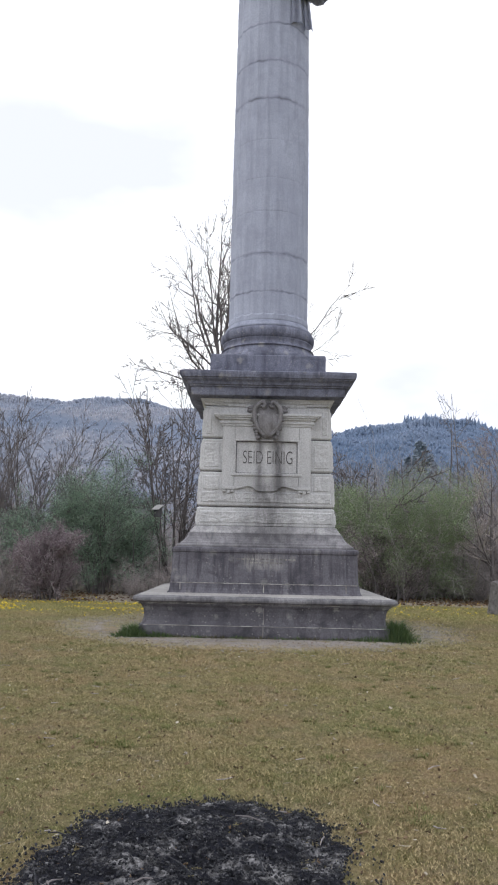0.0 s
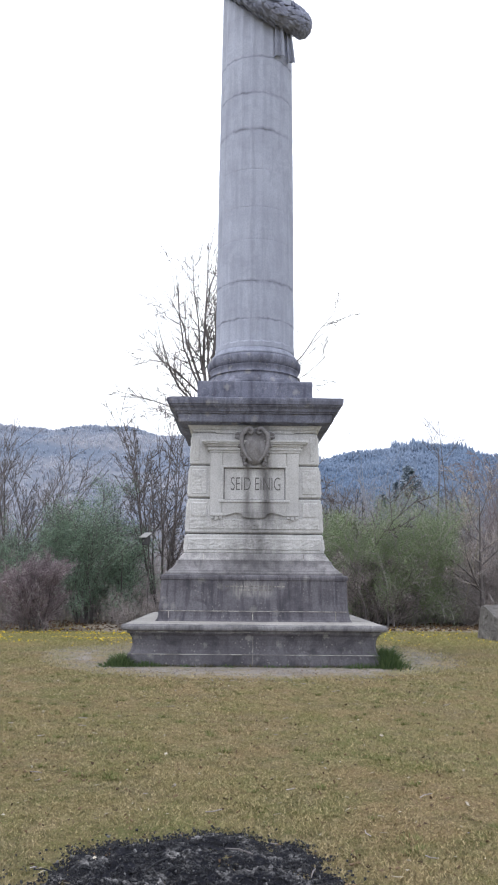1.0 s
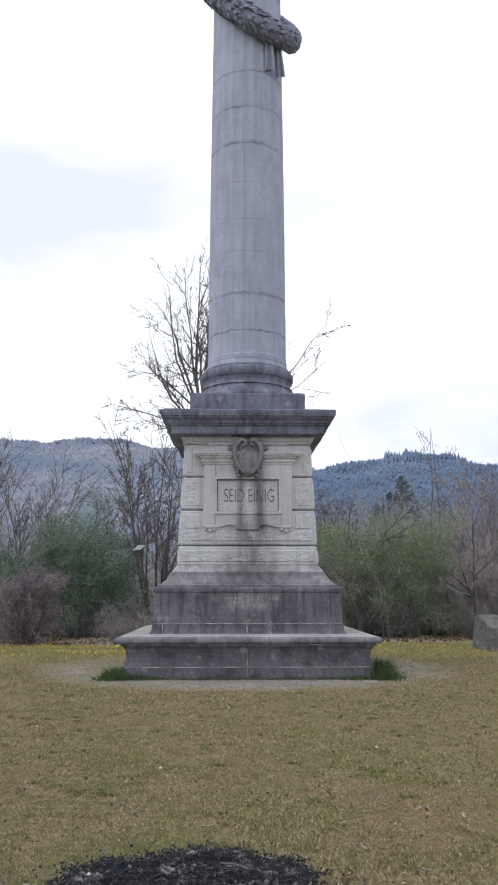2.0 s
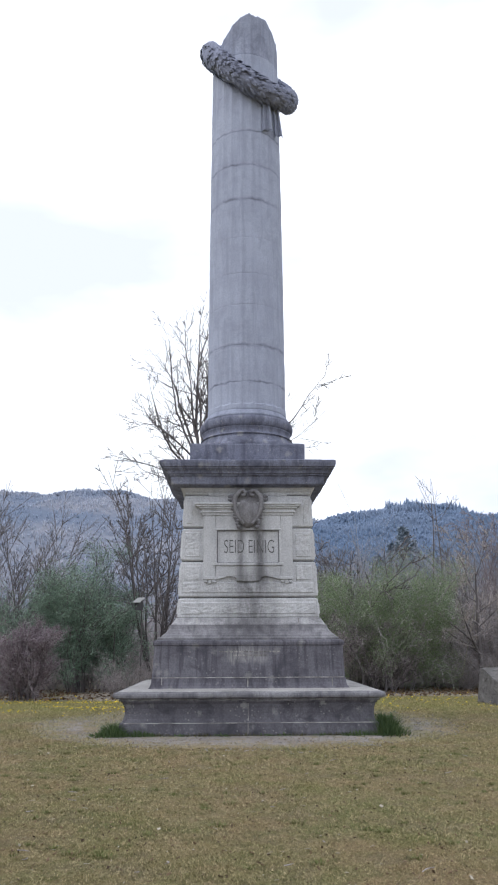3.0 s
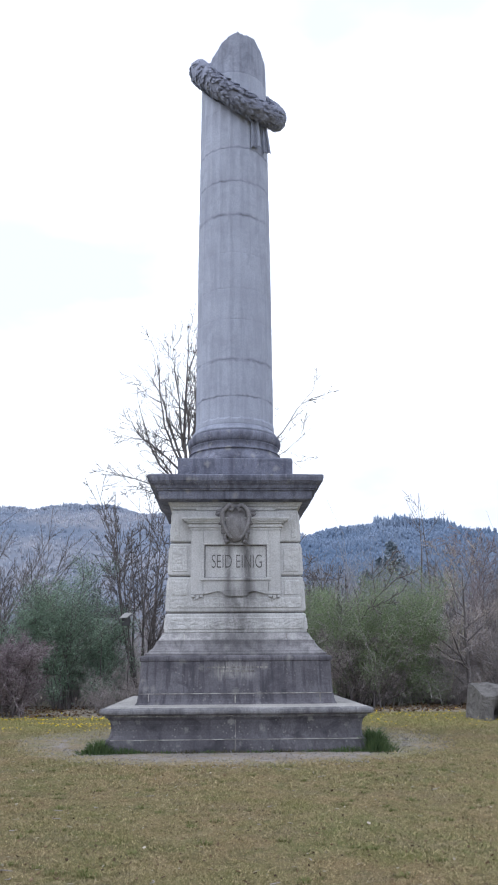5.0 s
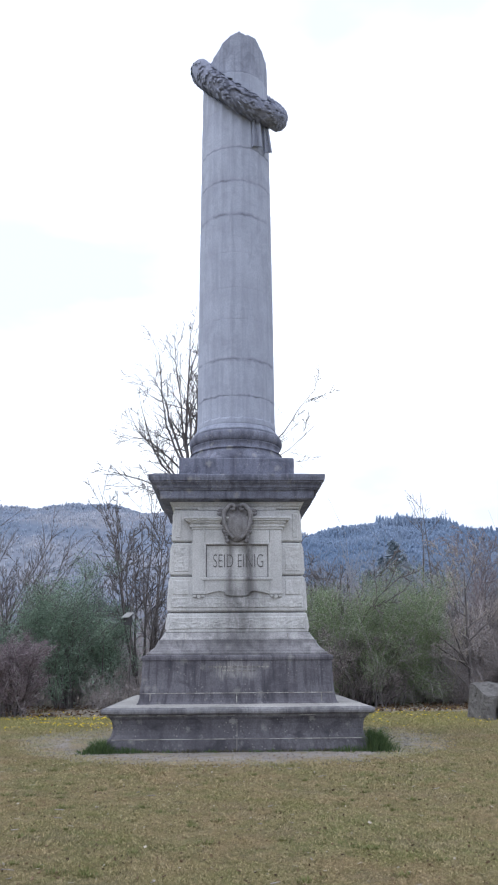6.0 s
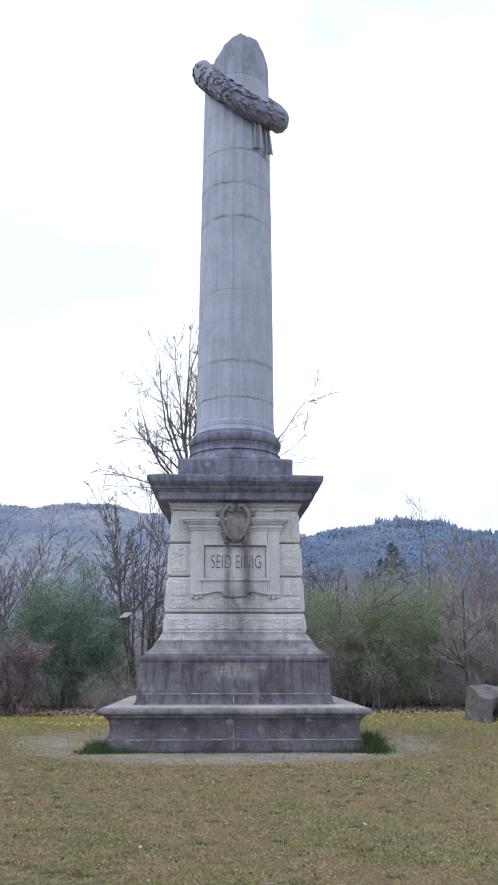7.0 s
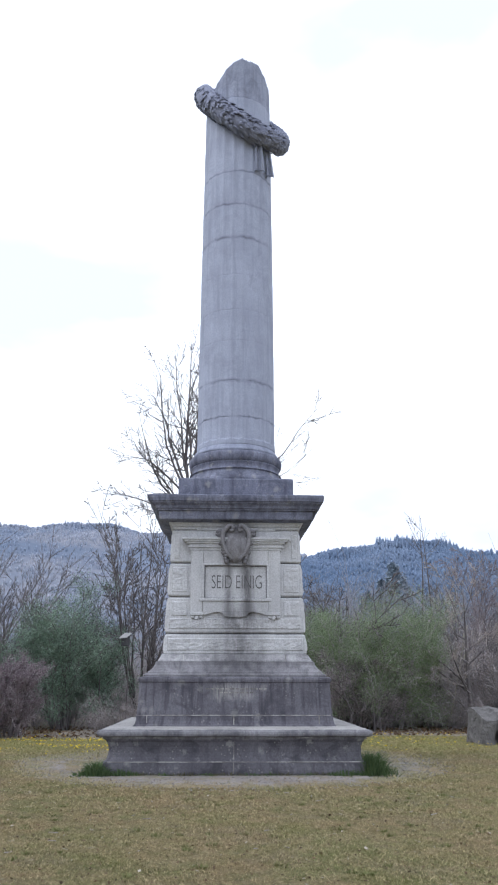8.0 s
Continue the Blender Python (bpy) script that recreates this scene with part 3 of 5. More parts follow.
def make_wreath():
    rng = random.Random(5)
    verts, faces = [], []
    n, sides = 90, 14
    for i in range(n):
        a = 2 * math.pi * i / n
        p, q = wreath_point(a), wreath_point(a + 0.05)
        d = (q - p).normalized()
        out = Vector((math.cos(a), math.sin(a), 0))
        out = (out - d * out.dot(d)).normalized()
        up = d.cross(out)
        for s in range(sides):
            t = 2 * math.pi * s / sides
            w = (out * math.cos(t) * 0.19 + up * math.sin(t) * 0.235)
            w *= 1 + 0.22 * max(0.0, -math.cos(a)) ** 2
            v = p + out * 0.07 + w * (1 + 0.10 * noise.noise((6 * math.cos(a), 6 * math.sin(a), t * 2)))
            verts.append(tuple(v))
    for i in range(n):
        j = (i + 1) % n
        for s in range(sides):
            u = (s + 1) % sides
            faces.append((i * sides + s, j * sides + s, j * sides + u, i * sides + u))
    body = part("wreath", mesh_from("wreath", verts, faces, M_WREATH, True), monument, "dark carved stone laurel wreath")
    lv, lf = [], []
    for i in range(1300):
        a = rng.uniform(0, 2 * math.pi)
        p, q = wreath_point(a), wreath_point(a + 0.05)
        d = (q - p).normalized()
        out = Vector((math.cos(a), math.sin(a), 0))
        out = (out - d * out.dot(d)).normalized()
        up = d.cross(out)
        t = rng.uniform(-2.1, 2.1)
        nrm = (out * math.cos(t) + up * math.sin(t)).normalized()
        side = nrm.cross(d)
        along = (d + side * rng.uniform(-0.5, 0.5) + nrm * 0.25).normalized()
        side = nrm.cross(along).normalized()
        c = p + out * (0.07 + 0.20 * math.cos(t)) + up * 0.23 * math.sin(t)
        ln, wd, o = rng.uniform(0.12, 0.20), rng.uniform(0.030, 0.05), len(lv)
        for u, w, h in ((0, 0, -0.01), (0.45, -1, 0.012), (0.45, 0, 0.024), (0.45, 1, 0.012), (1, 0, 0.01)):
            lv.append(tuple(c + along * ln * u + side * wd * w + nrm * h))
        lf += [(o, o + 1, o + 2), (o, o + 2, o + 3), (o + 1, o + 4, o + 2), (o + 2, o + 4, o + 3)]
    part("laurel_foliage", mesh_from("laurel_foliage", lv, lf, M_WREATH), body)["kind"] = "stuff"


make_wreath()


def make_ribbon(x0, y0, z0, length, width, lean):
    """A hanging stone ribbon with two folds and a notched end."""
    bm = bmesh.new()
    n, rows = 8, 7
    grid = []
    for side in (0, 1):
        for j in range(rows + 1):
            for i in range(n + 1):
                u, v = i / n, j / rows
                fold = 0.035 * math.sin(u * 3 * math.pi) * (0.5 + 0.5 * v)
                x = x0 + (u - 0.5) * width * (0.8 + 0.35 * v) + lean * v * 0.1
                y = y0 - fold - 0.03 * side + 0.03 * v
                z = z0 - v * length * (1 if 0 < i < n else 1.02) + (0.05 * (1 - abs(2 * u - 1)) if j == rows else 0)
                grid.append(bm.verts.new((x, y, z)))
    m = (n + 1) * (rows + 1)
    for side in (0, 1):
        for j in range(rows):
            for i in range(n):
                a = side * m + j * (n + 1) + i
                bm.faces.new([grid[q] for q in (a, a + 1, a + n + 2, a + n + 1)])
    rim = [i for i in range(n + 1)] + [j * (n + 1) + n for j in range(1, rows + 1)] + [rows * (n + 1) + i for i in range(n - 1, -1, -1)] + [j * (n + 1) for j in range(rows - 1, 0, -1)]
    for a, b in zip(rim, rim[1:] + rim[:1]):
        bm.faces.new([grid[q] for q in (a, b, m + b, m + a)])
    part("ribbon", finish(bm, "ribbon", M_BREAK), monument, "hanging carved ribbon end")


make_ribbon(0.45, -0.68, 12.80, 0.68, 0.20, 0.2)
make_ribbon(0.66, -0.50, 12.80, 0.70, 0.15, 0.6)

# front tablet: entablature, surround, apron, brackets, lettering, cartouche
FY = -1.208


def moulding(name, strips, material, parent=None, label=""):
    """Stacked bevelled strips (half-width, z0, z1, depth) as one carved piece."""
    bm = bmesh.new()
    for hw, z0, z1, depth in strips:
        box(bm, -hw, hw, FY - depth, FY + 0.12, z0, z1, 0.010)
    return part(name, finish(bm, name, material), parent or monument, label)


moulding("tablet_cornice", [(0.965, 3.872, 3.912, 0.170), (0.935, 3.842, 3.874, 0.150), (0.885, 3.806, 3.844, 0.120), (0.845, 3.772, 3.808, 0.085), (0.855, 3.735, 3.774, 0.095), (0.825, 3.690, 3.737, 0.070)], M_WALL)
surround = new("tablet_surround")
surround.parent = monument
for dims in ((-0.805, -0.585, FY - 0.055, FY + 0.1, 2.585, 3.692), (0.585, 0.805, FY - 0.055, FY + 0.1, 2.585, 3.692), (-0.583, 0.583, FY - 0.0545, FY + 0.1, 3.44, 3.6915), (-0.583, 0.583, FY - 0.0545, FY + 0.1, 2.60, 2.815)):
    part("surround_block", box_mesh("surround_block", dims, M_WALL, 0.012), surround)
for dims in ((-0.612, -0.560, FY - 0.064, FY + 0.08, 2.80, 3.452), (0.560, 0.612, FY - 0.064, FY + 0.08, 2.80, 3.452), (-0.6115, 0.6115, FY - 0.066, FY + 0.08, 3.422, 3.456), (-0.640, 0.640, FY - 0.078, FY + 0.08, 2.786, 2.836)):
    part("frame_strip", box_mesh("frame_strip", dims, M_WALL, 0.009), surround)
tablet = part("inscription_panel", box_mesh("inscription_panel", (-0.562, 0.562, FY - 0.008, FY + 0.08, 2.83, 3.43), M_WALL, 0.004), monument, "pale stone panel with the carved words SEID EINIG")


# Raised dark strips stand in for the gap between panel and frame.
for dims in ((-0.5605, -0.543, FY - 0.014, FY + 0.05, 2.834, 3.424), (0.543, 0.5605, FY - 0.014, FY + 0.05, 2.834, 3.424), (-0.542, 0.542, FY - 0.0142, FY + 0.05, 3.404, 3.4235), (-0.542, 0.542, FY - 0.0142, FY + 0.05, 2.8345, 2.850)):
    part("groove", box_mesh("groove", dims, M_CART, 0.0), tablet)


def letters(text, width, height, x, y, z, material, parent):
    cu = bpy.data.curves.new("inscription", "FONT")
    cu.body, cu.align_x, cu.size, cu.extrude, cu.offset = text, "CENTER", 1.0, 0.004, -0.014
    tmp = bpy.data.objects.new("inscription", cu)
    scene.collection.objects.link(tmp)
    bpy.context.view_layer.update()
    me = bpy.data.meshes.new_from_object(tmp.evaluated_get(bpy.context.evaluated_depsgraph_get()))
    bpy.data.objects.remove(tmp)
    co = np.array([v.co for v in me.vertices])
    lo, hi = co.min(0), co.max(0)
    for v in me.vertices:
        u = (v.co.x - (lo[0] + hi[0]) / 2) / (hi[0] - lo[0]) * width
        w = (v.co.y - lo[1]) / (hi[1] - lo[1]) * height
        v.co = (x + u, y - v.co.z, z + w)
    me.materials.clear()
    me.materials.append(material)
    return part("inscription", me, parent, "carved dark letters SEID EINIG")


letters("SEID EINIG", 0.90, 0.235, 0.02, FY - 0.010, 3.015, M_LETTER, tablet)


def make_apron():
    """The scalloped lower edge of the surround."""
    bm = bmesh.new()
    n = 48
    front, back = [], []
    for i in range(n + 1):
        x = -0.60 + 1.20 * i / n
        u = abs(x) / 0.60
        dip = 2.545 + 0.055 * math.sin(min(1, u) * math.pi) ** 2 * (u > 0.35) - 0.035 * (1 - min(1, u / 0.5) ** 2)
        for y, row in ((FY - 0.066, front), (FY + 0.08, back)):
            row.append((bm.verts.new((x, y, 2.606)), bm.verts.new((x, y, dip))))
    for i in range(n):
        (a, b), (c, d) = front[i], front[i + 1]
        bm.faces.new((a, b, d, c))
        (e, f), (g, h) = back[i], back[i + 1]
        bm.faces.new((e, g, h, f))
        bm.faces.new((b, f, h, d))
        bm.faces.new((a, c, g, e))
    for i in (0, n):
        (a, b), (e, f) = front[i], back[i]
        bm.faces.new((a, b, f, e))
    part("apron", finish(bm, "apron", M_WALL), surround)


make_apron()


def make_bracket(x):
    bm = bmesh.new()
    box(bm, x - 0.115, x + 0.115, FY - 0.085, FY + 0.08, 2.535, 2.592, 0.012)
    for i, low in ((-1, 2.485), (0, 2.462), (1, 2.485)):
        box(bm, x + i * 0.074 - 0.032, x + i * 0.074 + 0.032, FY - 0.078, FY + 0.08, low, 2.533, 0.014)
    part("bracket", finish(bm, "bracket", M_WALL), monument)


make_bracket(-0.685)
make_bracket(0.685)


def blob(bm, x, y, z, rx, ry, rz, seg=14):
    g = bmesh.ops.create_uvsphere(bm, u_segments=seg, v_segments=max(6, seg // 2), radius=1.0)
    for v in g["verts"]:
        p = v.co.copy()
        v.co = (x + p.x * rx, y + p.y * ry, z + p.z * rz)


def make_cartouche():
    """A shield held by two scrolls, with drapes down its sides."""
    cy = FY - 0.10
    verts, faces = [], []
    for sx in (-1, 1):
        path, radii = [], []
        for i in range(15):
            u = i / 14
            path.append(Vector((sx * (0.07 + 0.17 * math.sin(u * 2.1) ** 0.8), cy - 0.05 - 0.03 * u, 3.53 + 0.50 * u)))
            radii.append(0.026 + 0.022 * u)
        for i in range(1, 15):
            a = i * 0.42
            r = 0.075 * (1 - i / 17)
            path.append(Vector((sx * (0.075 + 0.018 + r * math.cos(a) * 1.0), cy - 0.085 - 0.004 * i, 4.055 + r * math.sin(a) * 1.1)))
            radii.append(0.044 - 0.0014 * i)
        tube(verts, faces, path, radii, 8)
    me = mesh_from("cartouche", verts, faces, M_CART, True)
    frame_ob = part("cartouche", me, monument, "dark stained carved cartouche with scrolls")
    for sx in (-1, 1):
        bm = bmesh.new()
        for t in range(11):
            w = 0.082 - 0.0038 * t + 0.012 * math.sin(1.9 * t)
            blob(bm, sx * (0.285 - 0.012 * t + 0.012 * math.sin(2.2 * t)), cy + 0.02, 4.03 - 0.055 * t, w, 0.075, 0.044, 8)
        part("drape", finish(bm, "drape", M_CART, True), frame_ob)
    bm = bmesh.new()
    blob(bm, 0, cy + 0.02, 3.80, 0.245, 0.14, 0.34, 32)
    for v in bm.verts:
        x, z = v.co.x, v.co.z
        v.co.y -= 0.060 * noise.noise((x * 8, 0.0, z * 8)) + 0.030 * noise.noise((x * 23, 1.0, z * 21))
        v.co.x *= 1.0 + 0.12 * (z - 3.80) / 0.3
    part("shield", finish(bm, "shield", M_CART, True), frame_ob)


make_cartouche()

# pale mortar lines and the worn patch on the dark base
def strip(x0, x1, y, z0, z1):
    part("mortar_joint", box_mesh("mortar_joint", (x0, x1, y - 0.004, y + 0.05, z0, z1), M_MORTAR, 0.0), monument)


strip(-1.60, 1.60, -1.641, 0.877, 0.889)
strip(-0.03, -0.012, -1.665, 0.73, 0.876)
strip(-2.02, 2.0, -2.093, 0.196, 0.206)
strip(-0.035, -0.018, -2.104, 0.03, 0.196)
strip(-1.470, -1.456, -1.655, 0.745, 0.876)
strip(1.395, 1.409, -1.655, 0.745, 0.876)
strip(-0.028, -0.016, -2.048, 0.215, 0.50)
for x0, x1 in ((-1.95, -1.42), (-1.30, -0.55), (-0.40, 0.20), (0.42, 0.66), (0.95, 1.62)):
    strip(x0, x1, -2.108, 0.556, 0.567)


def sloping_joint(x, z0, z1, y0, y1):
    """A thin upright mortar line on a sloping face."""
    bm = bmesh.new()
    box(bm, x - 0.007, x + 0.007, -0.003, 0.05, z0, z1)
    for v in bm.verts:
        v.co.y += y0 + (y1 - y0) * (v.co.z - z0) / (z1 - z0)
    part("mortar_joint", finish(bm, "mortar_joint", M_MORTAR), monument)


for x in (-0.90, 0.88):
    sloping_joint(x, 1.770, 1.866, -1.345, -1.284)

# worn, unreadable lines of writing on the die
for z, hw in ((1.292, 0.50), (1.232, 0.27)):
    x = -hw
    while x < hw:
        w = 0.05 + 0.05 * abs(noise.noise((x * 9, z * 7, 1)))
        part("worn_writing", box_mesh("worn_writing", (x, x + w, -1.6135, -1.58, z, z + 0.022), M_SCRAPE, 0.0), die)
        x += w + 0.022


# ---- distance: wooded hills ----
def crest(points, x):
    for (x0, z0), (x1, z1) in zip(points, points[1:]):
        if x <= x1:
            u = max(0.0, (x - x0) / (x1 - x0))
            u = u * u * (3 - 2 * u)
            return z0 + (z1 - z0) * u
    return points[-1][1]


def make_hill(name, points, y, depth, label, tall, count, seed, wood, slope, span, stands=()):
    """A wooded ridge: a bumpy slope with spruces on it and along the camera's skyline."""
    rng = random.Random(seed)
    x0, x1 = points[0][0], points[-1][0]
    nx, ny = 110, 16
    verts, faces = [], []

    def top(x, v):
        h = crest(points, x) * math.sin(min(1.0, v * 1.0) * math.pi / 2) ** 0.9
        return h + 7 * noise.noise((x * 0.02, v * 6, seed)) * min(1, 3 * v) * (v < 0.95)

    for j in range(ny + 2):
        for i in range(nx + 1):
            x = x0 + (x1 - x0) * i / nx
            if j <= ny:
                v = j / ny
                verts.append((x, y - depth * (1 - v), top(x, v) - 4))
            else:
                verts.append((x, y + depth, -5.0))
    w = nx + 1
    for j in range(ny + 1):
        for i in range(nx):
            faces.append((j * w + i, j * w + i + 1, (j + 1) * w + i + 1, (j + 1) * w + i))
    tagged(new(name, mesh_from(name, verts, faces, slope, True)), label, "hill", kind="structure")
    tv, tf = [], []
    for c in range(count):
        # The first trees stand below the crest, where the camera sees the skyline.
        on_skyline = c < count * 0.16
        v = rng.uniform(0.67, 0.80) if on_skyline else 1 - rng.random() ** 1.2 * 0.92
        x = rng.uniform(*span)
        yy = y - depth * (1 - v) + rng.uniform(-8, 8)
        h = tall * rng.uniform(0.35, 1.1) * (1.0 + 0.5 * noise.noise((x * 0.03, seed, 0)))
        if on_skyline:
            h *= 1 + sum(f * math.exp(-((x - sx) / sw) ** 2) for sx, sw, f in stands) * rng.random() ** 0.7
        slim = on_skyline and rng.random() < 0.7
        r = tall * (rng.uniform(0.14, 0.25) if on_skyline else rng.uniform(0.12, 0.20))
        z = top(x, v) - 4 - (0.25 if on_skyline else 0.55) * h
        bare = rng.uniform(0.0, 0.45) if slim else 0.0
        o = len(tv)
        for lev, rad in ((bare, 0.55), (bare + 0.35 * (1 - bare), 1.0), (bare + 0.75 * (1 - bare), 0.62)):
            for q5 in range(5):
                a = 2 * math.pi * q5 / 5 + lev * 3 + c
                q = r * rad * rng.uniform(0.65, 1.2)
                tv.append((x + q * math.cos(a), yy + q * math.sin(a), z + h * lev * rng.uniform(0.9, 1.07)))
        tv.append((x + rng.uniform(-0.4, 0.4), yy, z + h))
        for q5 in range(5):
            n5 = (q5 + 1) % 5
            for t in (0, 5):
                tf.append((o + t + q5, o + t + n5, o + t + 5 + n5, o + t + 5 + q5))
            tf.append((o + 10 + q5, o + 10 + n5, o + 15))
        if bare:
            b = len(tv)
            tv += [(x - 0.6, yy, z), (x + 0.6, yy, z), (x, yy + 0.5, z), (x, yy, z + h * 0.7)]
            tf += [(b, b + 1, b + 3), (b + 1, b + 2, b + 3), (b + 2, b, b + 3)]
    tagged(new("hill_forest", mesh_from("hill_forest", tv, tf, wood, True)), "far spruce forest, distance haze painted into its colour", "forest", kind="stuff")


# Crest heights and taller stands are placed to fit the camera's view.
make_hill("hill", [(-1400, 290), (-950, 325), (-640, 336), (-560, 336), (-470, 327), (-390, 326), (-320, 330), (-255, 331), (-160, 316), (0, 296), (250, 250), (800, 230)], 1900, 1100, "wooded ridge behind the thicket, haze painted into its colour", 12, 22000, 3, M_FAR_L, M_SLOPE_L, (-820, 300), ((-300, 40, 0.6), (-480, 25, 0.5)))
make_hill("hill", [(-60, 0), (60, 160), (140, 174), (205, 186), (265, 190), (330, 177), (400, 162), (520, 152), (760, 185)], 1180, 620, "nearer wooded hill with tall spruces, painted haze blue", 9.5, 17000, 8, M_FAR_R, M_SLOPE_R, (40, 480), ((207, 4, 1.7), (231, 17, 1.6), (179, 14, 0.6), (346, 15, 1.3), (287, 8, 0.6)))


# ---- woody plants ----
def grow(rng, start, way, length, radius, depth, spec, out):
    """Adds a limb and, in turn, its side shoots to out: a list of (points, radii, depth)."""
    n = max(3, min(12, int(length / spec["step"]) + 2))
    pts, radii = [start.copy()], [radius]
    d = way.normalized()
    p = start.copy()
    for i in range(n):
        wob = Vector((rng.gauss(0, 1), rng.gauss(0, 1), rng.gauss(0, 1))) * spec["wobble"] * (spec.get("trunk", 1.0) if depth == 0 else 1.0)
        d = (d + wob + Vector((0, 0, spec["rise"]))).normalized()
        p = p + d * (length / n)
        pts.append(p.copy())
        radii.append(max(spec["thin"], radius * (1 - 0.92 * (i + 1) / n)))
    out.append((pts, radii, depth))
    if depth >= spec["levels"]:
        return
    for c in range(rng.randint(*spec["kids"][min(depth, len(spec["kids"]) - 1)])):
        u = rng.uniform(spec["from"] if depth == 0 else 0.15, 0.98)
        f = u * n
        i = min(n - 1, int(f))
        base = pts[i].lerp(pts[i + 1], f - i)
        axis = (pts[i + 1] - pts[i]).normalized()
        turn = rng.uniform(0, 2 * math.pi)
        side = axis.orthogonal().normalized()
        side = Matrix.Rotation(turn, 3, axis) @ side
        ang = radians(rng.uniform(*spec["angle"]))
        w = axis * math.cos(ang) + side * math.sin(ang)
        l = length * rng.uniform(*(spec.get("limb", spec["shrink"]) if depth == 0 else spec["shrink"])) * (1.05 - 0.55 * u)
        grow(rng, base, w, l, max(spec["thin"], radii[i] * 0.55), depth + 1, spec, out)


def add_leaf(lv, lf, rng, p, size, droop=0.0):
    a = Vector((rng.gauss(0, 1), rng.gauss(0, 1), rng.gauss(0, 0.7) - droop)).normalized()
    b = a.orthogonal().normalized()
    b = Matrix.Rotation(rng.uniform(0, 6.3), 3, a) @ b
    c = a.cross(b)
    s, w, o = size * rng.uniform(0.6, 1.3), 0.30 * size * rng.uniform(0.7, 1.3), len(lv)
    lv += [tuple(p), tuple(p + a * s * 0.5 + b * w + c * w * 0.3), tuple(p + a * s), tuple(p + a * s * 0.5 - b * w + c * w * 0.3)]
    lf += [(o, o + 1, o + 2), (o, o + 2, o + 3)]


def woody(name, label, category, at, seed, spec, wood, twig=None, leaf=None, group="", kind=""):
    """A tree or shrub: trunk and limbs in one part, twigs (and leaves) in others."""
    rng = random.Random(seed)
    out = []
    for s in range(spec.get("stems", 1)):
        a = rng.uniform(0, 2 * math.pi)
        spread = spec.get("spread", 0.0)
        foot = Vector((math.cos(a), math.sin(a), 0)) * rng.uniform(0, spec.get("foot", 0.0)) + Vector((0, 0, -0.08))
        lean = Vector(spec.get("lean", (0, 0, 0)))
        way = Vector((math.cos(a) * spread * rng.random(), math.sin(a) * spread * rng.random(), 1)) + lean
        grow(rng, foot, way, spec["height"] * rng.uniform(*spec.get("vary", (0.9, 1.0))), spec["radius"] * rng.uniform(0.7, 1.0), 0, spec, out)
    for u, way, length, radius in spec.get("limbs", ()):
        pts = out[0][0]
        f = u * (len(pts) - 1)
        grow(rng, pts[int(f)].lerp(pts[int(f) + 1], f - int(f)), Vector(way), length, radius, 1, spec, out)
    tv, tf, cv, cf, lv, lf = [], [], [], [], [], []
    for pts, radii, depth in out:
        if depth <= 1 and spec["levels"] > 1 or depth == 0:
            tube(tv, tf, pts, radii, 6 if depth == 0 else 5)
        else:
            tube(cv, cf, pts, radii, 3)
        if leaf and depth >= spec["levels"] - 1:
            for _ in range(spec.get("leaves", 0)):
                i = rng.randrange(len(pts) - 1)
                p = pts[i].lerp(pts[i + 1], rng.random())
                if p.z > spec.get("bare", 0.0):
                    add_leaf(lv, lf, rng, p + Vector((rng.gauss(0, 1), rng.gauss(0, 1), rng.gauss(0, 1))) * spec.get("fuzz", 0.03), spec["leaf"], spec.get("droop", 0.0))
    ob = thing(name, label, category, group, at)
    part("trunk", mesh_from("trunk", tv, tf, wood, True), ob)
    if cv:
        part("crown", mesh_from("crown", cv, cf, twig or wood), ob)["kind"] = "stuff"
    if lv:
        part("foliage", mesh_from("foliage", lv, lf, leaf), ob)["kind"] = "stuff"
    return ob


TREE = dict(height=9.5, radius=0.13, step=0.8, wobble=0.07, rise=0.03, thin=0.008, levels=3, kids=[(11, 13), (7, 9), (4, 6)], angle=(25, 55), shrink=(0.35, 0.6), stems=3, spread=0.28, foot=0.25, **{"from": 0.2})
HAZEL = dict(height=6.2, radius=0.045, step=0.7, wobble=0.055, rise=0.035, thin=0.007, levels=2, kids=[(8, 11), (3, 6)], angle=(15, 45), shrink=(0.25, 0.5), stems=12, spread=0.55, foot=0.45, vary=(0.6, 1.0), **{"from": 0.25})
SCRUB = dict(height=3.2, radius=0.028, step=0.5, wobble=0.12, rise=0.02, thin=0.006, levels=2, kids=[(8, 11), (5, 7)], angle=(20, 65), shrink=(0.3, 0.6), stems=13, spread=0.9, foot=0.7, vary=(0.5, 1.0), **{"from": 0.1})

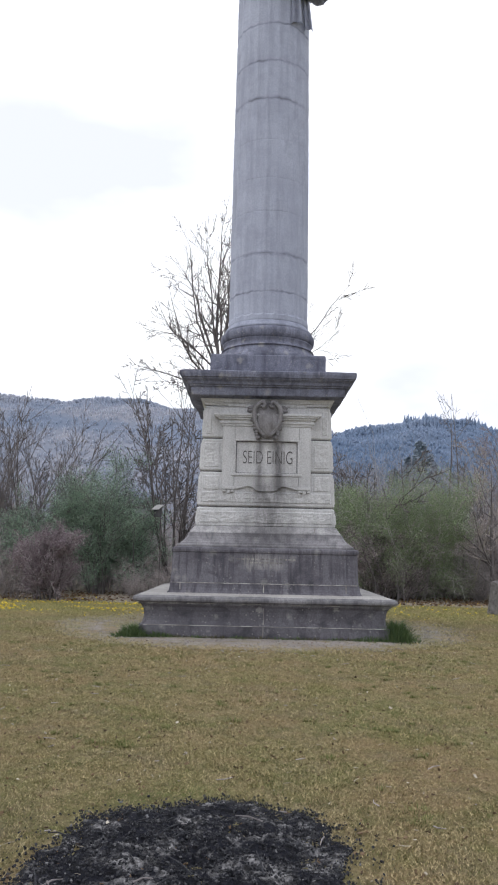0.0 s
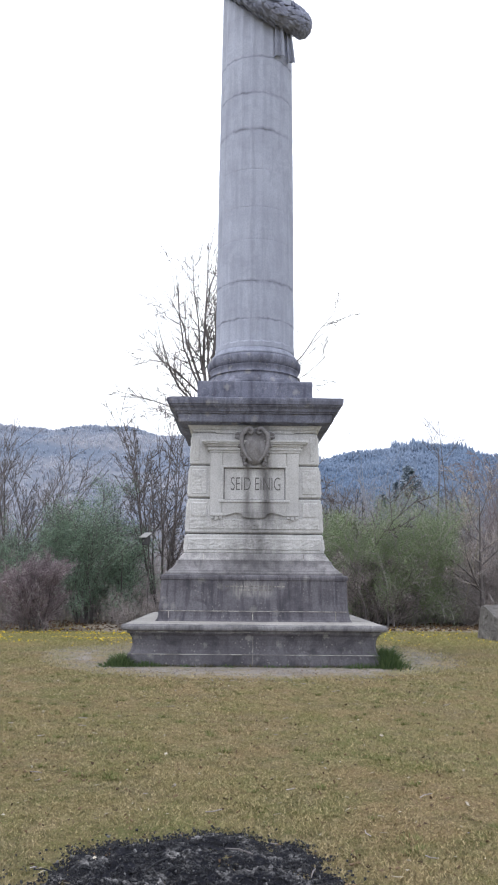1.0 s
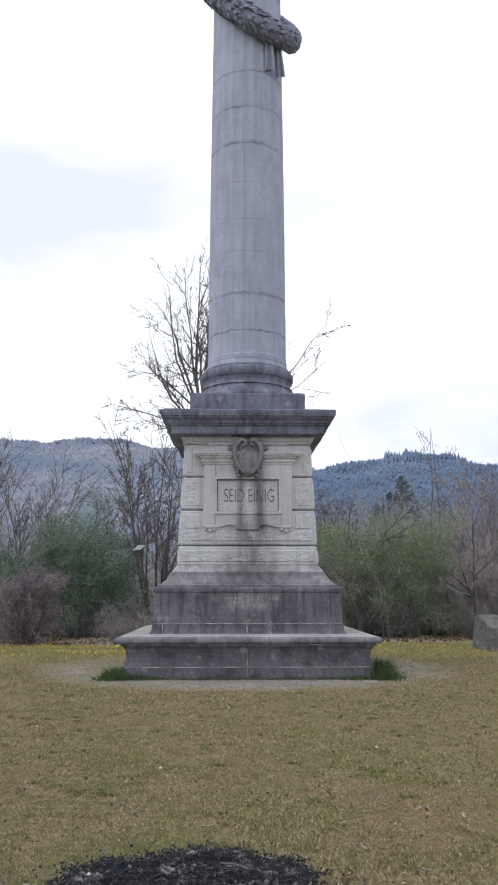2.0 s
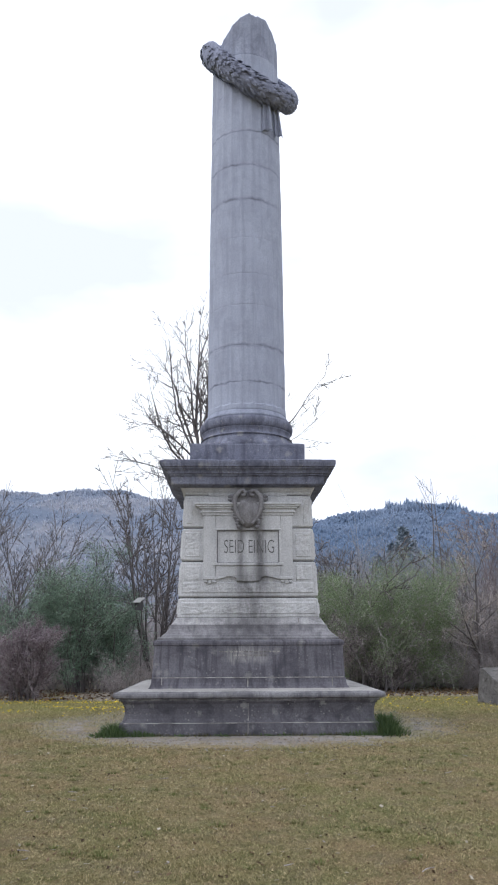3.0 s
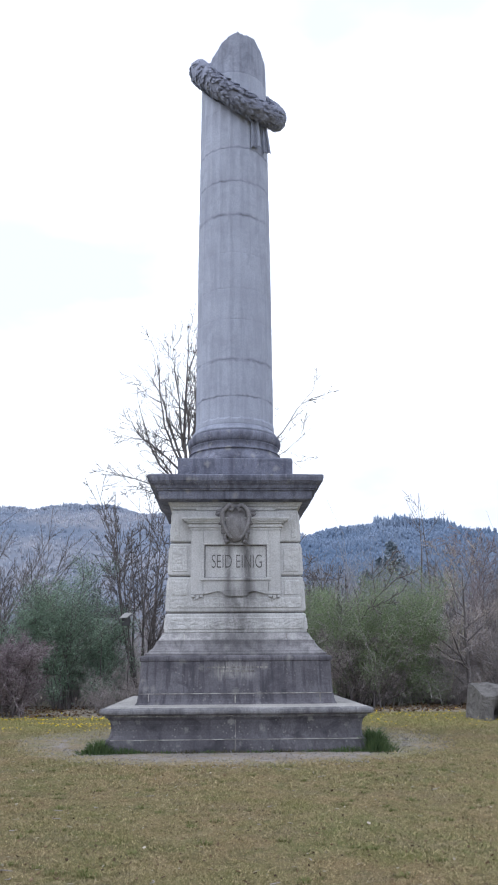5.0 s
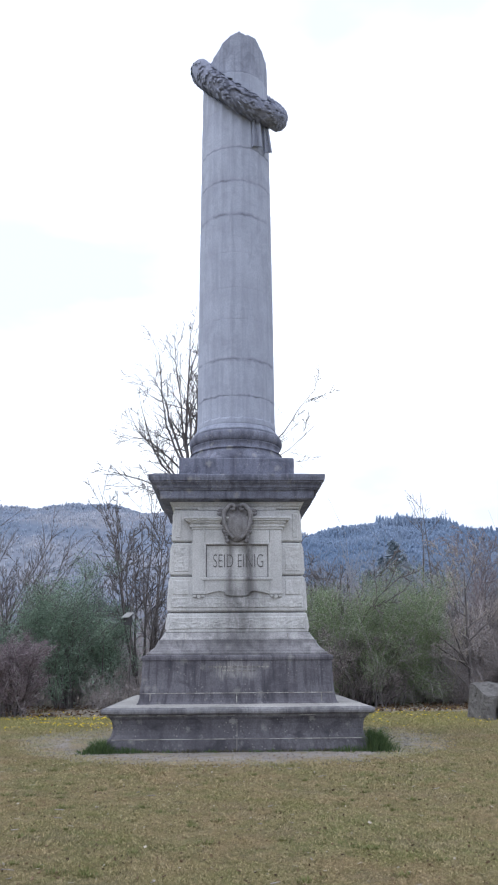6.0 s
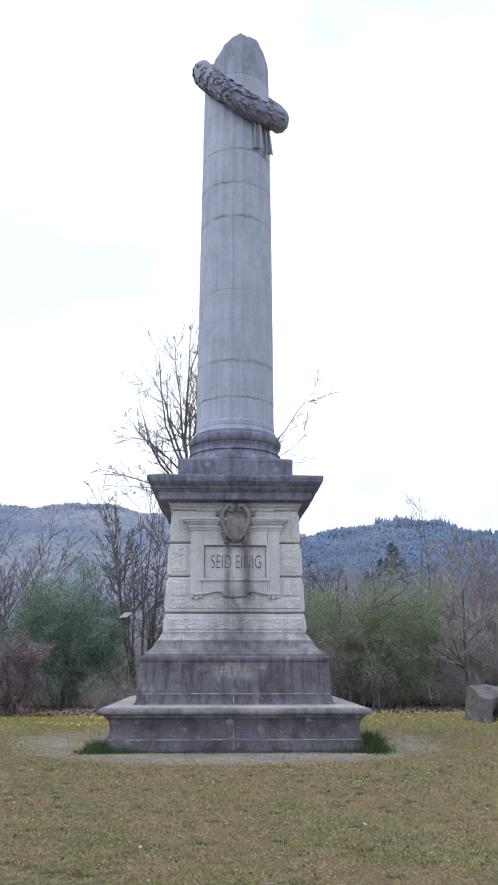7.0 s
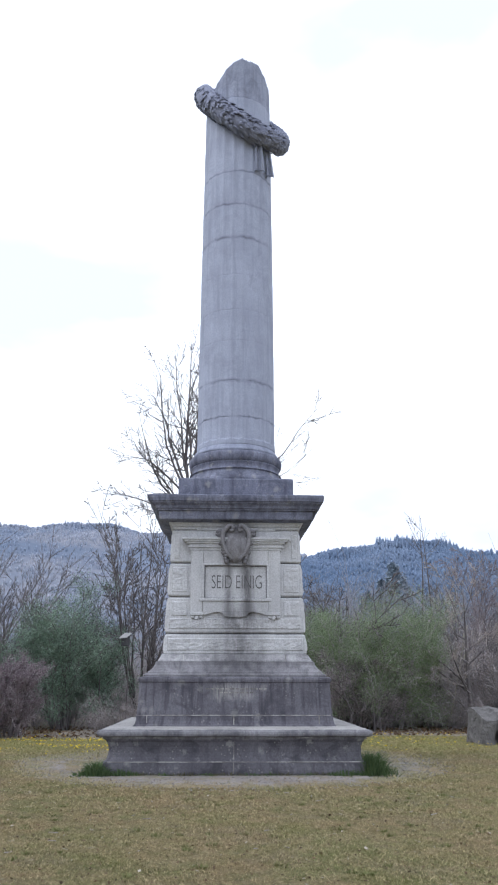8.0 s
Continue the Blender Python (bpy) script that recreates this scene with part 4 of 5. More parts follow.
woody("bare_tree", "tall leafless tree with several dark stems behind the monument", "tree", pose(-1.62, 9.6, 0), 12, dict(TREE, height=9.6, radius=0.15, stems=1, spread=0.0, foot=0.0, trunk=0.15, levels=3, wobble=0.105, step=0.36, thin=0.0072, kids=[(0, 0), (14, 17), (6, 8)], angle=(26, 56), shrink=(0.20, 0.42), rise=0.05, vary=(1.0, 1.0), limbs=(
    (0.74, (-0.02, 0.0, 1), 6.2, 0.07), (0.72, (0.28, 0.1, 1), 6.2, 0.07), (0.75, (-0.32, 0.1, 1), 6.4, 0.058), (0.78, (0.10, 0.3, 1), 5.6, 0.05), (0.74, (-0.62, -0.2, 1), 5.2, 0.050),
    (0.72, (0.5, 0.3, 1), 5.0, 0.06), (0.72, (-1.0, -0.1, 0.70), 3.7, 0.045), (0.70, (-1.0, 0.1, 0.25), 3.2, 0.036), (0.70, (-1.0, 0.1, 0.10), 2.9, 0.028), (0.71, (-0.9, 0.4, 0.9), 3.8, 0.04),
    (0.74, (1.0, 0.1, 0.26), 5.4, 0.050), (0.80, (-0.50, 0.1, 1), 5.0, 0.045), (0.84, (-0.22, -0.2, 1), 5.2, 0.045), (0.76, (-0.85, 0.2, 1), 4.6, 0.042), (0.70, (1.0, 0.1, -0.08), 4.9, 0.036)), **{"from": 0.42}), M_BARK)
woody("hazel_shrub", "leafless many-stemmed hazel beside the nest box", "shrub", pose(-2.62, 10.6, 0), 4, dict(HAZEL, height=7.5, stems=14, thin=0.009, radius=0.055, spread=0.34, wobble=0.06, step=0.42, levels=3, angle=(25, 58), shrink=(0.20, 0.40), kids=[(11, 14), (5, 6), (2, 3)], **{"from": 0.3}), M_BARK)
woody("hazel_shrub", "leafless dark hazel with arching branches behind the monument", "shrub", pose(3.0, 10.8, 0), 6, dict(HAZEL, height=6.4, stems=11, thin=0.011, radius=0.06, spread=0.7, wobble=0.085, step=0.42, rise=-0.005, levels=3, angle=(25, 60), shrink=(0.24, 0.46), kids=[(8, 10), (4, 5), (2, 3)]), M_BARK)
slender = woody("bare_tree", "slender leafless tree at the edge of the lawn", "tree", pose(-7.2, 11.2, 0), 21, dict(HAZEL, height=5.6, stems=12, radius=0.05, kids=[(11, 14), (5, 7)], wobble=0.045, step=0.45), M_BARK, group="slender trees")
for x, y, r, sc in ((-9.0, 12.6, 50, 1.15), (-5.6, 12.8, 130, 0.9), (3.3, 12.2, 200, 0.82), (8.5, 11.8, 280, 0.9)):
    copy_thing(slender, pose(x, y, 0, 0, 0, r) @ Matrix.Scale(sc, 4))
woody("bare_tree", "leafless tree with straight stems leaning over the thicket", "tree", pose(-8.7, 9.9, 0), 23, dict(HAZEL, height=8.2, stems=7, radius=0.042, spread=0.45, lean=(0.42, 0.0, 0.0), wobble=0.022, rise=0.0, step=0.5, kids=[(6, 8), (2, 4)], angle=(14, 34), shrink=(0.22, 0.42)), M_BARK)
woody("bare_tree", "small crooked leafless tree between the evergreens", "tree", pose(-6.35, 9.5, 0), 25, dict(HAZEL, height=4.3, stems=1, spread=0.1, foot=0.0, radius=0.055, wobble=0.11, step=0.4, kids=[(8, 9), (4, 6)], angle=(30, 60), vary=(1.0, 1.0), **{"from": 0.35}), M_BARK)
SAPLING = dict(HAZEL, thin=0.0055, height=6.9, stems=1, spread=0.03, wobble=0.022, step=0.5, radius=0.062, kids=[(11, 13), (4, 5)], limb=(0.16, 0.34), shrink=(0.20, 0.40), angle=(34, 58), rise=0.05, foot=0.0, vary=(1.0, 1.0), **{"from": 0.35})
woody("sapling", "tall thin leafless sapling rising from the thicket", "tree", pose(6.08, 10.4, 0), 31, SAPLING, M_BARK, group="tall saplings")
woody("sapling", "tall thin leafless sapling rising from the thicket", "tree", pose(6.80, 10.9, 0), 33, dict(SAPLING, height=6.8, radius=0.052, kids=[(8, 10), (3, 4)]), M_BARK, group="tall saplings")
woody("bare_tree", "small pale-twigged leafless tree behind the boulder", "tree", pose(7.05, 8.7, 0), 36, dict(TREE, trunk=0.3, height=4.2, radius=0.085, stems=1, spread=0.05, foot=0.0, step=0.35, wobble=0.09, thin=0.007, kids=[(15, 17), (8, 10), (3, 5)], angle=(30, 62), limb=(0.45, 0.72), shrink=(0.25, 0.46), vary=(1.0, 1.0), leaves=3, leaf=0.05, **{"from": 0.22}), M_BARK, M_BARK_W, M_LEAF_B)
woody("bare_tree", "broad reddish-brown leafless tree beyond the thicket", "tree", pose(11.9, 20.0, 0), 37, dict(TREE, height=7.2, radius=0.10, stems=4, spread=0.35, foot=0.5, step=0.4, wobble=0.10, thin=0.009, kids=[(14, 16), (8, 10), (3, 4)], angle=(25, 55), shrink=(0.26, 0.48), **{"from": 0.18}), M_BARK_R)
EVERGREEN = dict(SCRUB, height=4.5, stems=15, foot=0.4, spread=0.30, leaves=60, leaf=0.046, fuzz=0.14, vary=(0.55, 1.0), bare=0.4, radius=0.035)
woody("evergreen_shrub", "tall dark green evergreen shrub with uneven outline", "shrub", pose(-4.78, 9.2, 0), 45, EVERGREEN, M_BARK, M_BARK, M_LEAF_E)
woody("evergreen_shrub", "lower dark green evergreen shrub beside the taller one", "shrub", pose(-4.0, 9.8, 0), 42, dict(EVERGREEN, height=3.0, stems=8, leaves=34), M_BARK, M_BARK, M_LEAF_E)
woody("rust_shrub", "rust-brown shrub holding last year's leaves", "shrub", pose(-5.72, 6.3, 0), 43, dict(SCRUB, height=2.05, stems=20, leaves=22, leaf=0.042, fuzz=0.06, spread=0.16, foot=0.42, vary=(0.7, 1.0)), M_BARK, M_BARK_B, M_LEAF_R)
woody("evergreen_shrub", "small dark green evergreen shrub at the thicket's edge", "shrub", pose(-7.15, 8.9, 0), 46, dict(EVERGREEN, height=2.9, stems=9, leaves=34), M_BARK, M_BARK, M_LEAF_E)
woody("olive_shrub", "dense olive-green shrub beside the monument", "shrub", pose(4.55, 9.8, 0), 47, dict(SCRUB, height=3.75, stems=36, leaves=72, leaf=0.040, fuzz=0.14, foot=1.25, spread=0.55, vary=(0.6, 1.0)), M_BARK_B, M_BARK_B, M_LEAF_O)
woody("rust_shrub", "low dark brown shrub in front of the olive shrub", "shrub", pose(3.65, 8.7, 0), 49, dict(SCRUB, height=2.25, stems=34, leaves=20, leaf=0.040, fuzz=0.07, foot=1.0, spread=0.4, vary=(0.6, 1.0)), M_BARK, M_BARK, M_LEAF_D)
woody("dead_branch", "pale broken branch leaning in the thicket", "branch", pose(6.3, 8.8, 0.6, 0, 12, 0), 57, dict(HAZEL, height=2.4, stems=1, spread=0.05, wobble=0.04, radius=0.02, kids=[(3, 4), (1, 2)], angle=(12, 28)), M_BARK_P)
scrub = woody("brown_shrub", "leafless brown twiggy shrub in the thicket", "shrub", pose(8.3, 9.2, 0), 51, dict(SCRUB, height=3.6, stems=20, leaves=5, leaf=0.04, foot=1.0), M_BARK_M, M_BARK_B, M_LEAF_B, "thicket shrubs")
for x, y, r, s in ((6.1, 11.2, 70, 0.75), (9.4, 9.8, 140, 1.1), (6.6, 11.7, 200, 0.9), (-2.3, 9.6, 20, 0.5), (-7.9, 8.9, 250, 0.75), (-3.6, 9.4, 120, 0.5), (2.3, 10.2, 300, 0.7), (9.6, 11.5, 30, 1.2), (-9.3, 9.6, 80, 0.8), (-5.6, 11.0, 10, 0.9), (1.0, 9.5, 33, 0.6), (-0.6, 9.4, 99, 0.6), (6.9, 9.3, 160, 0.45), (6.5, 9.9, 210, 0.55), (7.9, 9.0, 20, 0.45), (-3.3, 7.0, 150, 0.33), (-6.9, 6.6, 230, 0.42), (-2.7, 7.4, 310, 0.34)):
    copy_thing(scrub, pose(x, y, 0, 0, 0, r) @ Matrix.Scale(s, 4))


def make_thicket(label, x0, x1, y0, y1, height, count, seed, wood, stout=1.0):
    """A tangle of thin stems and twigs."""
    rng = random.Random(seed)
    verts, faces = [], []
    for _ in range(count):
        p = Vector((rng.uniform(x0, x1), rng.uniform(y0, y1), -0.05))
        h = height * (0.35 + 0.65 * rng.random() ** 1.5) * (0.75 + 0.5 * noise.noise((p.x * 0.5, p.y * 0.2, seed)))
        d = Vector((rng.gauss(0, 0.35), rng.gauss(0, 0.25), 1)).normalized()
        pts = [p]
        for i in range(4):
            d = (d + Vector((rng.gauss(0, 0.16), rng.gauss(0, 0.16), 0.02))).normalized()
            pts.append(pts[-1] + d * h / 4)
        r = rng.uniform(0.010, 0.026) * (h / 3) ** 0.5
        tube(verts, faces, pts, [r * stout, r * 0.85 * stout, r * 0.65 * stout, r * 0.45 * stout, 0.005 * stout], 3)
        for _ in range(7):
            i = rng.randrange(1, 4)
            b = pts[i].lerp(pts[i + 1], rng.random())
            t = Vector((rng.gauss(0, 0.8), rng.gauss(0, 0.8), rng.uniform(0.1, 1.0))).normalized() * h * rng.uniform(0.12, 0.3)
            tube(verts, faces, [b, b + t * 0.5 + Vector((0, 0, 0.03)), b + t + Vector((0, 0, rng.uniform(-0.05, 0.2)))], [0.009 * stout, 0.007 * stout, 0.004 * stout], 3)
    return tagged(new("thicket", mesh_from("thicket", verts, faces, wood)), label, "thicket", kind="stuff")


make_thicket("grey-brown tangle of bare undergrowth", -12, 12, 10.3, 14.5, 2.9, 1500, 61, M_BARK_B)
make_thicket("tall grey tangle of leafless saplings", -15, 15, 13.5, 24.0, 5.6, 2200, 62, M_BARK_G)
make_thicket("distant belt of leafless grey trees", -26, 30, 26.0, 50.0, 7.4, 2200, 63, M_BARK_G)
make_thicket("wood of bare trees below the far hill, haze painted in", 8, 46, 62.0, 96.0, 15.0, 6000, 64, M_BARK_H, 2.2)


# ---- spruces beyond the thicket ----
def make_spruce(at, h, seed):
    rng = random.Random(seed)
    ob = thing("spruce", "spruce standing beyond the thicket, haze painted into its colour", "tree", "far spruces", at)
    tv, tf, lv, lf = [], [], [], []
    tube(tv, tf, [Vector((0, 0, -0.2)), Vector((0, 0, h * 0.5)), Vector((0.05, 0, h))], [h * 0.016, h * 0.010, 0.02], 6)
    for w in range(40):
        z = h * (0.10 + 0.88 * w / 40)
        reach = h * 0.26 * (1 - w / 41) + 0.12
        for b in range(17):
            a = rng.uniform(0, 6.283)
            d = Vector((math.cos(a), math.sin(a), -0.25))
            for q in range(7):
                p = Vector((0, 0, z)) + d * reach * (q + 0.5) / 7 * rng.uniform(0.8, 1.1)
                add_leaf(lv, lf, rng, p, 0.75, 0.4)
    part("trunk", mesh_from("trunk", tv, tf, M_BARK, True), ob)
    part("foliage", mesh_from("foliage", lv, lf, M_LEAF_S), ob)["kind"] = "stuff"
    return ob


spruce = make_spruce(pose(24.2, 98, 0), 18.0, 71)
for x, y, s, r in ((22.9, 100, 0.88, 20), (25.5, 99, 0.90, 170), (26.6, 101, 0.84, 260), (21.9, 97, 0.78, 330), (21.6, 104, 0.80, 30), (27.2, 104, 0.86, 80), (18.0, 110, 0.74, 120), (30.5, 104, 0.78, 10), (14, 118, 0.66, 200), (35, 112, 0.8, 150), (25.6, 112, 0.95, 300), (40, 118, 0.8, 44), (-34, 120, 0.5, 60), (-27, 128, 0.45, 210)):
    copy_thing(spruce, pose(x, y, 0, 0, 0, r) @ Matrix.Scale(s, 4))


# ---- small things on the lawn ----
def blades(name, label, boxes, material, category, seed, wide=0.0035, tall=(0.007, 0.019), keep=None):
    """Many single grass blades over stretches (x0, x1, y0, y1, number)."""
    g = np.random.default_rng(seed)
    vs = []
    for x0, x1, y0, y1, n, grow_by in boxes:
        x, y = g.uniform(x0, x1, n), g.uniform(y0, y1, n)
        if keep is not None:
            rim = np.minimum(np.minimum(x - x0, x1 - x), y - y0 if y0 < -12 else 9.0)
            ok = keep(x, y, g) & (rim > 0.9 * g.random(n))
            x, y = x[ok], y[ok]
            n = len(x)
        a, lean = g.uniform(0, 2 * np.pi, n), g.normal(0, 0.9, (n, 2))
        clump = np.sin(9 * x + 3 * np.sin(4.3 * y)) * np.sin(11 * y + 2 * np.sin(5.1 * x)) + 0.6 * np.sin(2.3 * x + 1.7 * y)
        h = g.uniform(tall[0], tall[1], n) * grow_by * np.clip(0.95 + 0.40 * clump, 0.5, 1.6)
        w = wide * grow_by * g.uniform(0.6, 1.3, n)
        z = np.array([hill_and_dale(u, v) for u, v in zip(x, y)]) + 0.002
        p = np.stack([x, y, z], 1)
        s = np.stack([np.cos(a) * w, np.sin(a) * w, 0 * w], 1)
        t = np.stack([lean[:, 0] * h, lean[:, 1] * h, h], 1)
        vs.append(np.stack([p - s, p + s, p + t], 1).reshape(-1, 3))
    v = np.concatenate(vs)
    me = bpy.data.meshes.new(name)
    n = len(v) // 3
    me.vertices.add(3 * n)
    me.vertices.foreach_set("co", v.astype(np.float32).ravel())
    me.loops.add(3 * n)
    me.loops.foreach_set("vertex_index", np.arange(3 * n, dtype=np.int32))
    me.polygons.add(n)
    me.polygons.foreach_set("loop_start", np.arange(0, 3 * n, 3, dtype=np.int32))
    me.update(calc_edges=True)
    me.materials.append(material)
    return tagged(new(name, me), label, category, kind="stuff")


PIT = (-0.50, -11.52)


def pit_radius(a):
    return 0.72 * max(abs(math.cos(a)), abs(math.sin(a))) ** -0.35 + 0.05 * math.sin(2 * a + 0.6) + 0.08 * noise.noise((2.5 * math.cos(a), 2.5 * math.sin(a), 5)) + 0.07 * noise.noise((8 * math.cos(a), 8 * math.sin(a), 9)) + 0.04 * noise.noise((21 * math.cos(a), 21 * math.sin(a), 2))


def on_turf(x, y, g):
    r = np.hypot(x, y)
    ragged = 0.30 * np.sin(2.7 * x + 1.3 * np.sin(3.1 * y)) * np.sin(3.4 * y + 0.7) + 0.16 * np.sin(9.1 * x + 4.0 * np.sin(2.2 * y)) + 0.30 * (x < -2.0)
    flank = (np.abs(x) > 2.2) & (r < 3.15 + ragged) | (y > 0.8)
    ring = (r > 3.42 + ragged + g.normal(0, 0.16, len(x))) | (g.random(len(x)) < 0.06 + 0.30 * (r > 3.0 + ragged) + 0.40 * flank)
    pit = np.hypot(x - PIT[0], (y - PIT[1]) / 1.26) > 0.78 + g.normal(0, 0.11, len(x))
    out = np.maximum(np.abs(x), np.abs(y)) > 2.12
    return ring & pit & out


blades("grass", "short mown lawn, half dry and half mossy", [(-3.2, 3.0, -13.5, -9.0, 380000, 0.85), (-4.4, 4.2, -9.0, -5.5, 205000, 0.95), (-6.2, 6.2, -5.5, -1.0, 140000, 1.35), (-10.2, 10.2, -1.0, 8.6, 120000, 2.0)], M_BLADE, "grass", 3, keep=on_turf)


def make_tuft(label, x, y, rx, ry, n, h, seed, material=None):
    """A clump of long green grass."""
    rng = random.Random(seed)
    verts, faces = [], []
    for _ in range(n):
        px, py = x + rng.gauss(0, rx), y + rng.gauss(0, ry)
        if max(abs(px), abs(py)) < 2.11:
            continue
        hh = h * rng.uniform(0.35, 1.1) * max(0.35, 1 - 0.28 * ((px - x) / rx) ** 2)
        a = rng.uniform(0, 6.283)
        lean = Vector((rng.gauss(0, 0.45) + 1.6 * (px - x), rng.gauss(0, 0.45) + 1.6 * (py - y), 0)) * hh
        s = Vector((math.cos(a), math.sin(a), 0)) * 0.006
        p = Vector((px, py, 0.0))
        q = p + lean * 0.35 + Vector((0, 0, hh * 0.6))
        e = p + lean + Vector((0, 0, hh * 0.95))
        o = len(verts)
        verts += [tuple(p - s), tuple(p + s), tuple(q + s * 0.7), tuple(q - s * 0.7), tuple(e)]
        faces += [(o, o + 1, o + 2, o + 3), (o + 3, o + 2, o + 4)]
    return tagged(new("grass_tuft", mesh_from("grass_tuft", verts, faces, material or M_TUFT)), label, "grass", "tufts at the base", kind="stuff")


make_tuft("long dark green grass tuft at the base's corner", 2.20, -1.90, 0.13, 0.18, 1900, 0.37, 81)
make_tuft("long dark green grass tuft at the base's corner", -2.17, -2.05, 0.15, 0.12, 1300, 0.24, 82)
make_tuft("sparse green grass along the base's foot", -1.75, -2.20, 0.18, 0.05, 260, 0.13, 83)
make_tuft("sparse green grass along the base's foot", 1.75, -2.20, 0.22, 0.05, 260, 0.12, 84)
# An unbroken row of darker weeds along the front foot.
for i, x in enumerate((-1.5, -0.8, -0.1, 0.7, 1.4)):
    make_tuft("low dark weeds at the base's foot", x, -2.13, 0.24, 0.035, 170, 0.075, 70 + i, M_WEED_DARK)
for i, x in enumerate((-1.1, -0.45, 0.25, 0.55, 1.15)):
    make_tuft("small weeds at the foot of the base", x, -2.15, 0.10, 0.03, 60, 0.07, 90 + i)


def scatter(name, label, category, material, spots, seed, size, flat=0.5, squash=0.6):
    """Small irregular lumps at spots (x, y, z), joined."""
    rng = random.Random(seed)
    verts, faces = [], []
    cube = [(-1, -1, -1), (1, -1, -1), (1, 1, -1), (-1, 1, -1), (-1, -1, 1), (1, -1, 1), (1, 1, 1), (-1, 1, 1)]
    quads = [(3, 2, 1, 0), (4, 5, 6, 7), (0, 1, 5, 4), (1, 2, 6, 5), (2, 3, 7, 6), (3, 0, 4, 7)]
    for x, y, z in spots:
        s = rng.uniform(*size)
        turn = Euler((rng.gauss(0, flat), rng.gauss(0, flat), rng.uniform(0, 6.3))).to_matrix()
        sx, sy, sz = s * rng.uniform(0.6, 1.4), s * rng.uniform(0.4, 1.0), s * squash * rng.uniform(0.5, 1.1)
        o = len(verts)
        for c in cube:
            j = rng.uniform(0.65, 1.1)
            v = turn @ Vector((c[0] * sx * j, c[1] * sy * j, c[2] * sz * j))
            verts.append((x + v.x, y + v.y, z + v.z))
        faces += [tuple(o + q for q in f) for f in quads]
    return tagged(new(name, mesh_from(name, verts, faces, material)), label, category, kind="stuff")


def make_weeds():
    """Low green rosettes and grass clumps strewn over the lawn."""
    rng = random.Random(44)
    verts, faces = [], []
    for _ in range(170):
        y = rng.uniform(-12.2, -2.8)
        x = rng.uniform(-5, 5) * (0.4 + 0.6 * (y + 13) / 12)
        if math.hypot(x - PIT[0], y - PIT[1]) < 1.1 or math.hypot(x, y) < 3.9:
            continue
        size = rng.uniform(0.02, 0.07)
        for _ in range(int(size * 900)):
            a, r = rng.uniform(0, 6.283), size * rng.random() ** 0.6
            p = Vector((x + 1.5 * r * math.cos(a), y + r * math.sin(a), 0.006))
            d = Vector((math.cos(a) * 0.6 + rng.gauss(0, 0.3), math.sin(a) * 0.6 + rng.gauss(0, 0.3), rng.uniform(0.5, 1.1))) * rng.uniform(0.018, 0.04)
            w = Vector((-math.sin(a), math.cos(a), 0)) * 0.004
            o = len(verts)
            verts += [tuple(p - w), tuple(p + w), tuple(p + d)]
            faces.append((o, o + 1, o + 2))
    return tagged(new("weeds", mesh_from("weeds", verts, faces, M_WEED)), "small green weeds strewn over the lawn", "weeds", kind="stuff")


make_weeds()

# ---- burnt fire patch ----
def make_fire_pit():
    n, rings = 150, 44
    verts, faces = [(PIT[0], PIT[1], 0.05)], []

    def height(x, y, u):
        return 0.022 * (1 - u ** 3) + 0.040 * noise.noise((x * 5, y * 5, 3)) * (1 - u ** 4) + 0.025 * noise.noise((x * 17, y * 17, 8)) * (1 - u ** 6) + 0.016 * noise.noise((x * 37, y * 37, 5)) * (1 - u ** 8) + 0.004

    for r in range(1, rings + 1):
        u = r / rings
        for i in range(n):
            a = 2 * math.pi * i / n
            rad = pit_radius(a) * u
            x, y = PIT[0] + rad * math.cos(a), PIT[1] + rad * math.sin(a) * 1.26
            verts.append((x, y, height(x, y, u) + hill_and_dale(x, y) - 0.012 * (r == rings)))
    for i in range(n):
        faces.append((0, 1 + i, 1 + (i + 1) % n))
    for r in range(rings - 1):
        for i in range(n):
            j = (i + 1) % n
            o = 1 + r * n
            faces.append((o + i, o + n + i, o + n + j, o + j))
    pit = thing("fire_pit", "burnt-out bonfire patch of black charcoal and grey ash", "fire pit", at=Matrix())
    part("ash_bed", mesh_from("ash_bed", verts, faces, M_ASH), pit)
    rng = random.Random(17)
    spots = []
    for _ in range(7000):
        a, u = rng.uniform(0, 6.283), rng.random() ** 0.5 * 1.04 + abs(rng.gauss(0, 0.03))
        rad = pit_radius(a) * u
        x, y = PIT[0] + rad * math.cos(a), PIT[1] + rad * math.sin(a) * 1.26
        spots.append((x, y, max(0.004, height(x, y, min(1, u))) + rng.uniform(0, 0.012)))
    coal = scatter("charcoal", "", "", M_CHAR, spots, 18, (0.0016, 0.0075), 0.8, 0.8)
    coal.parent = pit
    for i in range(22):
        a, u = rng.uniform(0, 6.283), rng.random() ** 0.5 * 0.95
        rad = pit_radius(a) * u
        p = Vector((PIT[0] + rad * math.cos(a), PIT[1] + rad * math.sin(a)  , 0.05))
        t = rng.uniform(0, 6.283)
        d = Vector((math.cos(t), math.sin(t), rng.uniform(-0.1, 0.25))) * rng.uniform(0.06, 0.2)
        v, f = [], []
        tube(v, f, [p, p + d * 0.5 + Vector((0, 0, 0.01)), p + d], [0.0045, 0.004, 0.002], 5)
        part("charred_stick", mesh_from("charred_stick", v, f, M_CHAR if i % 5 else M_BARK_M), pit)


make_fire_pit()

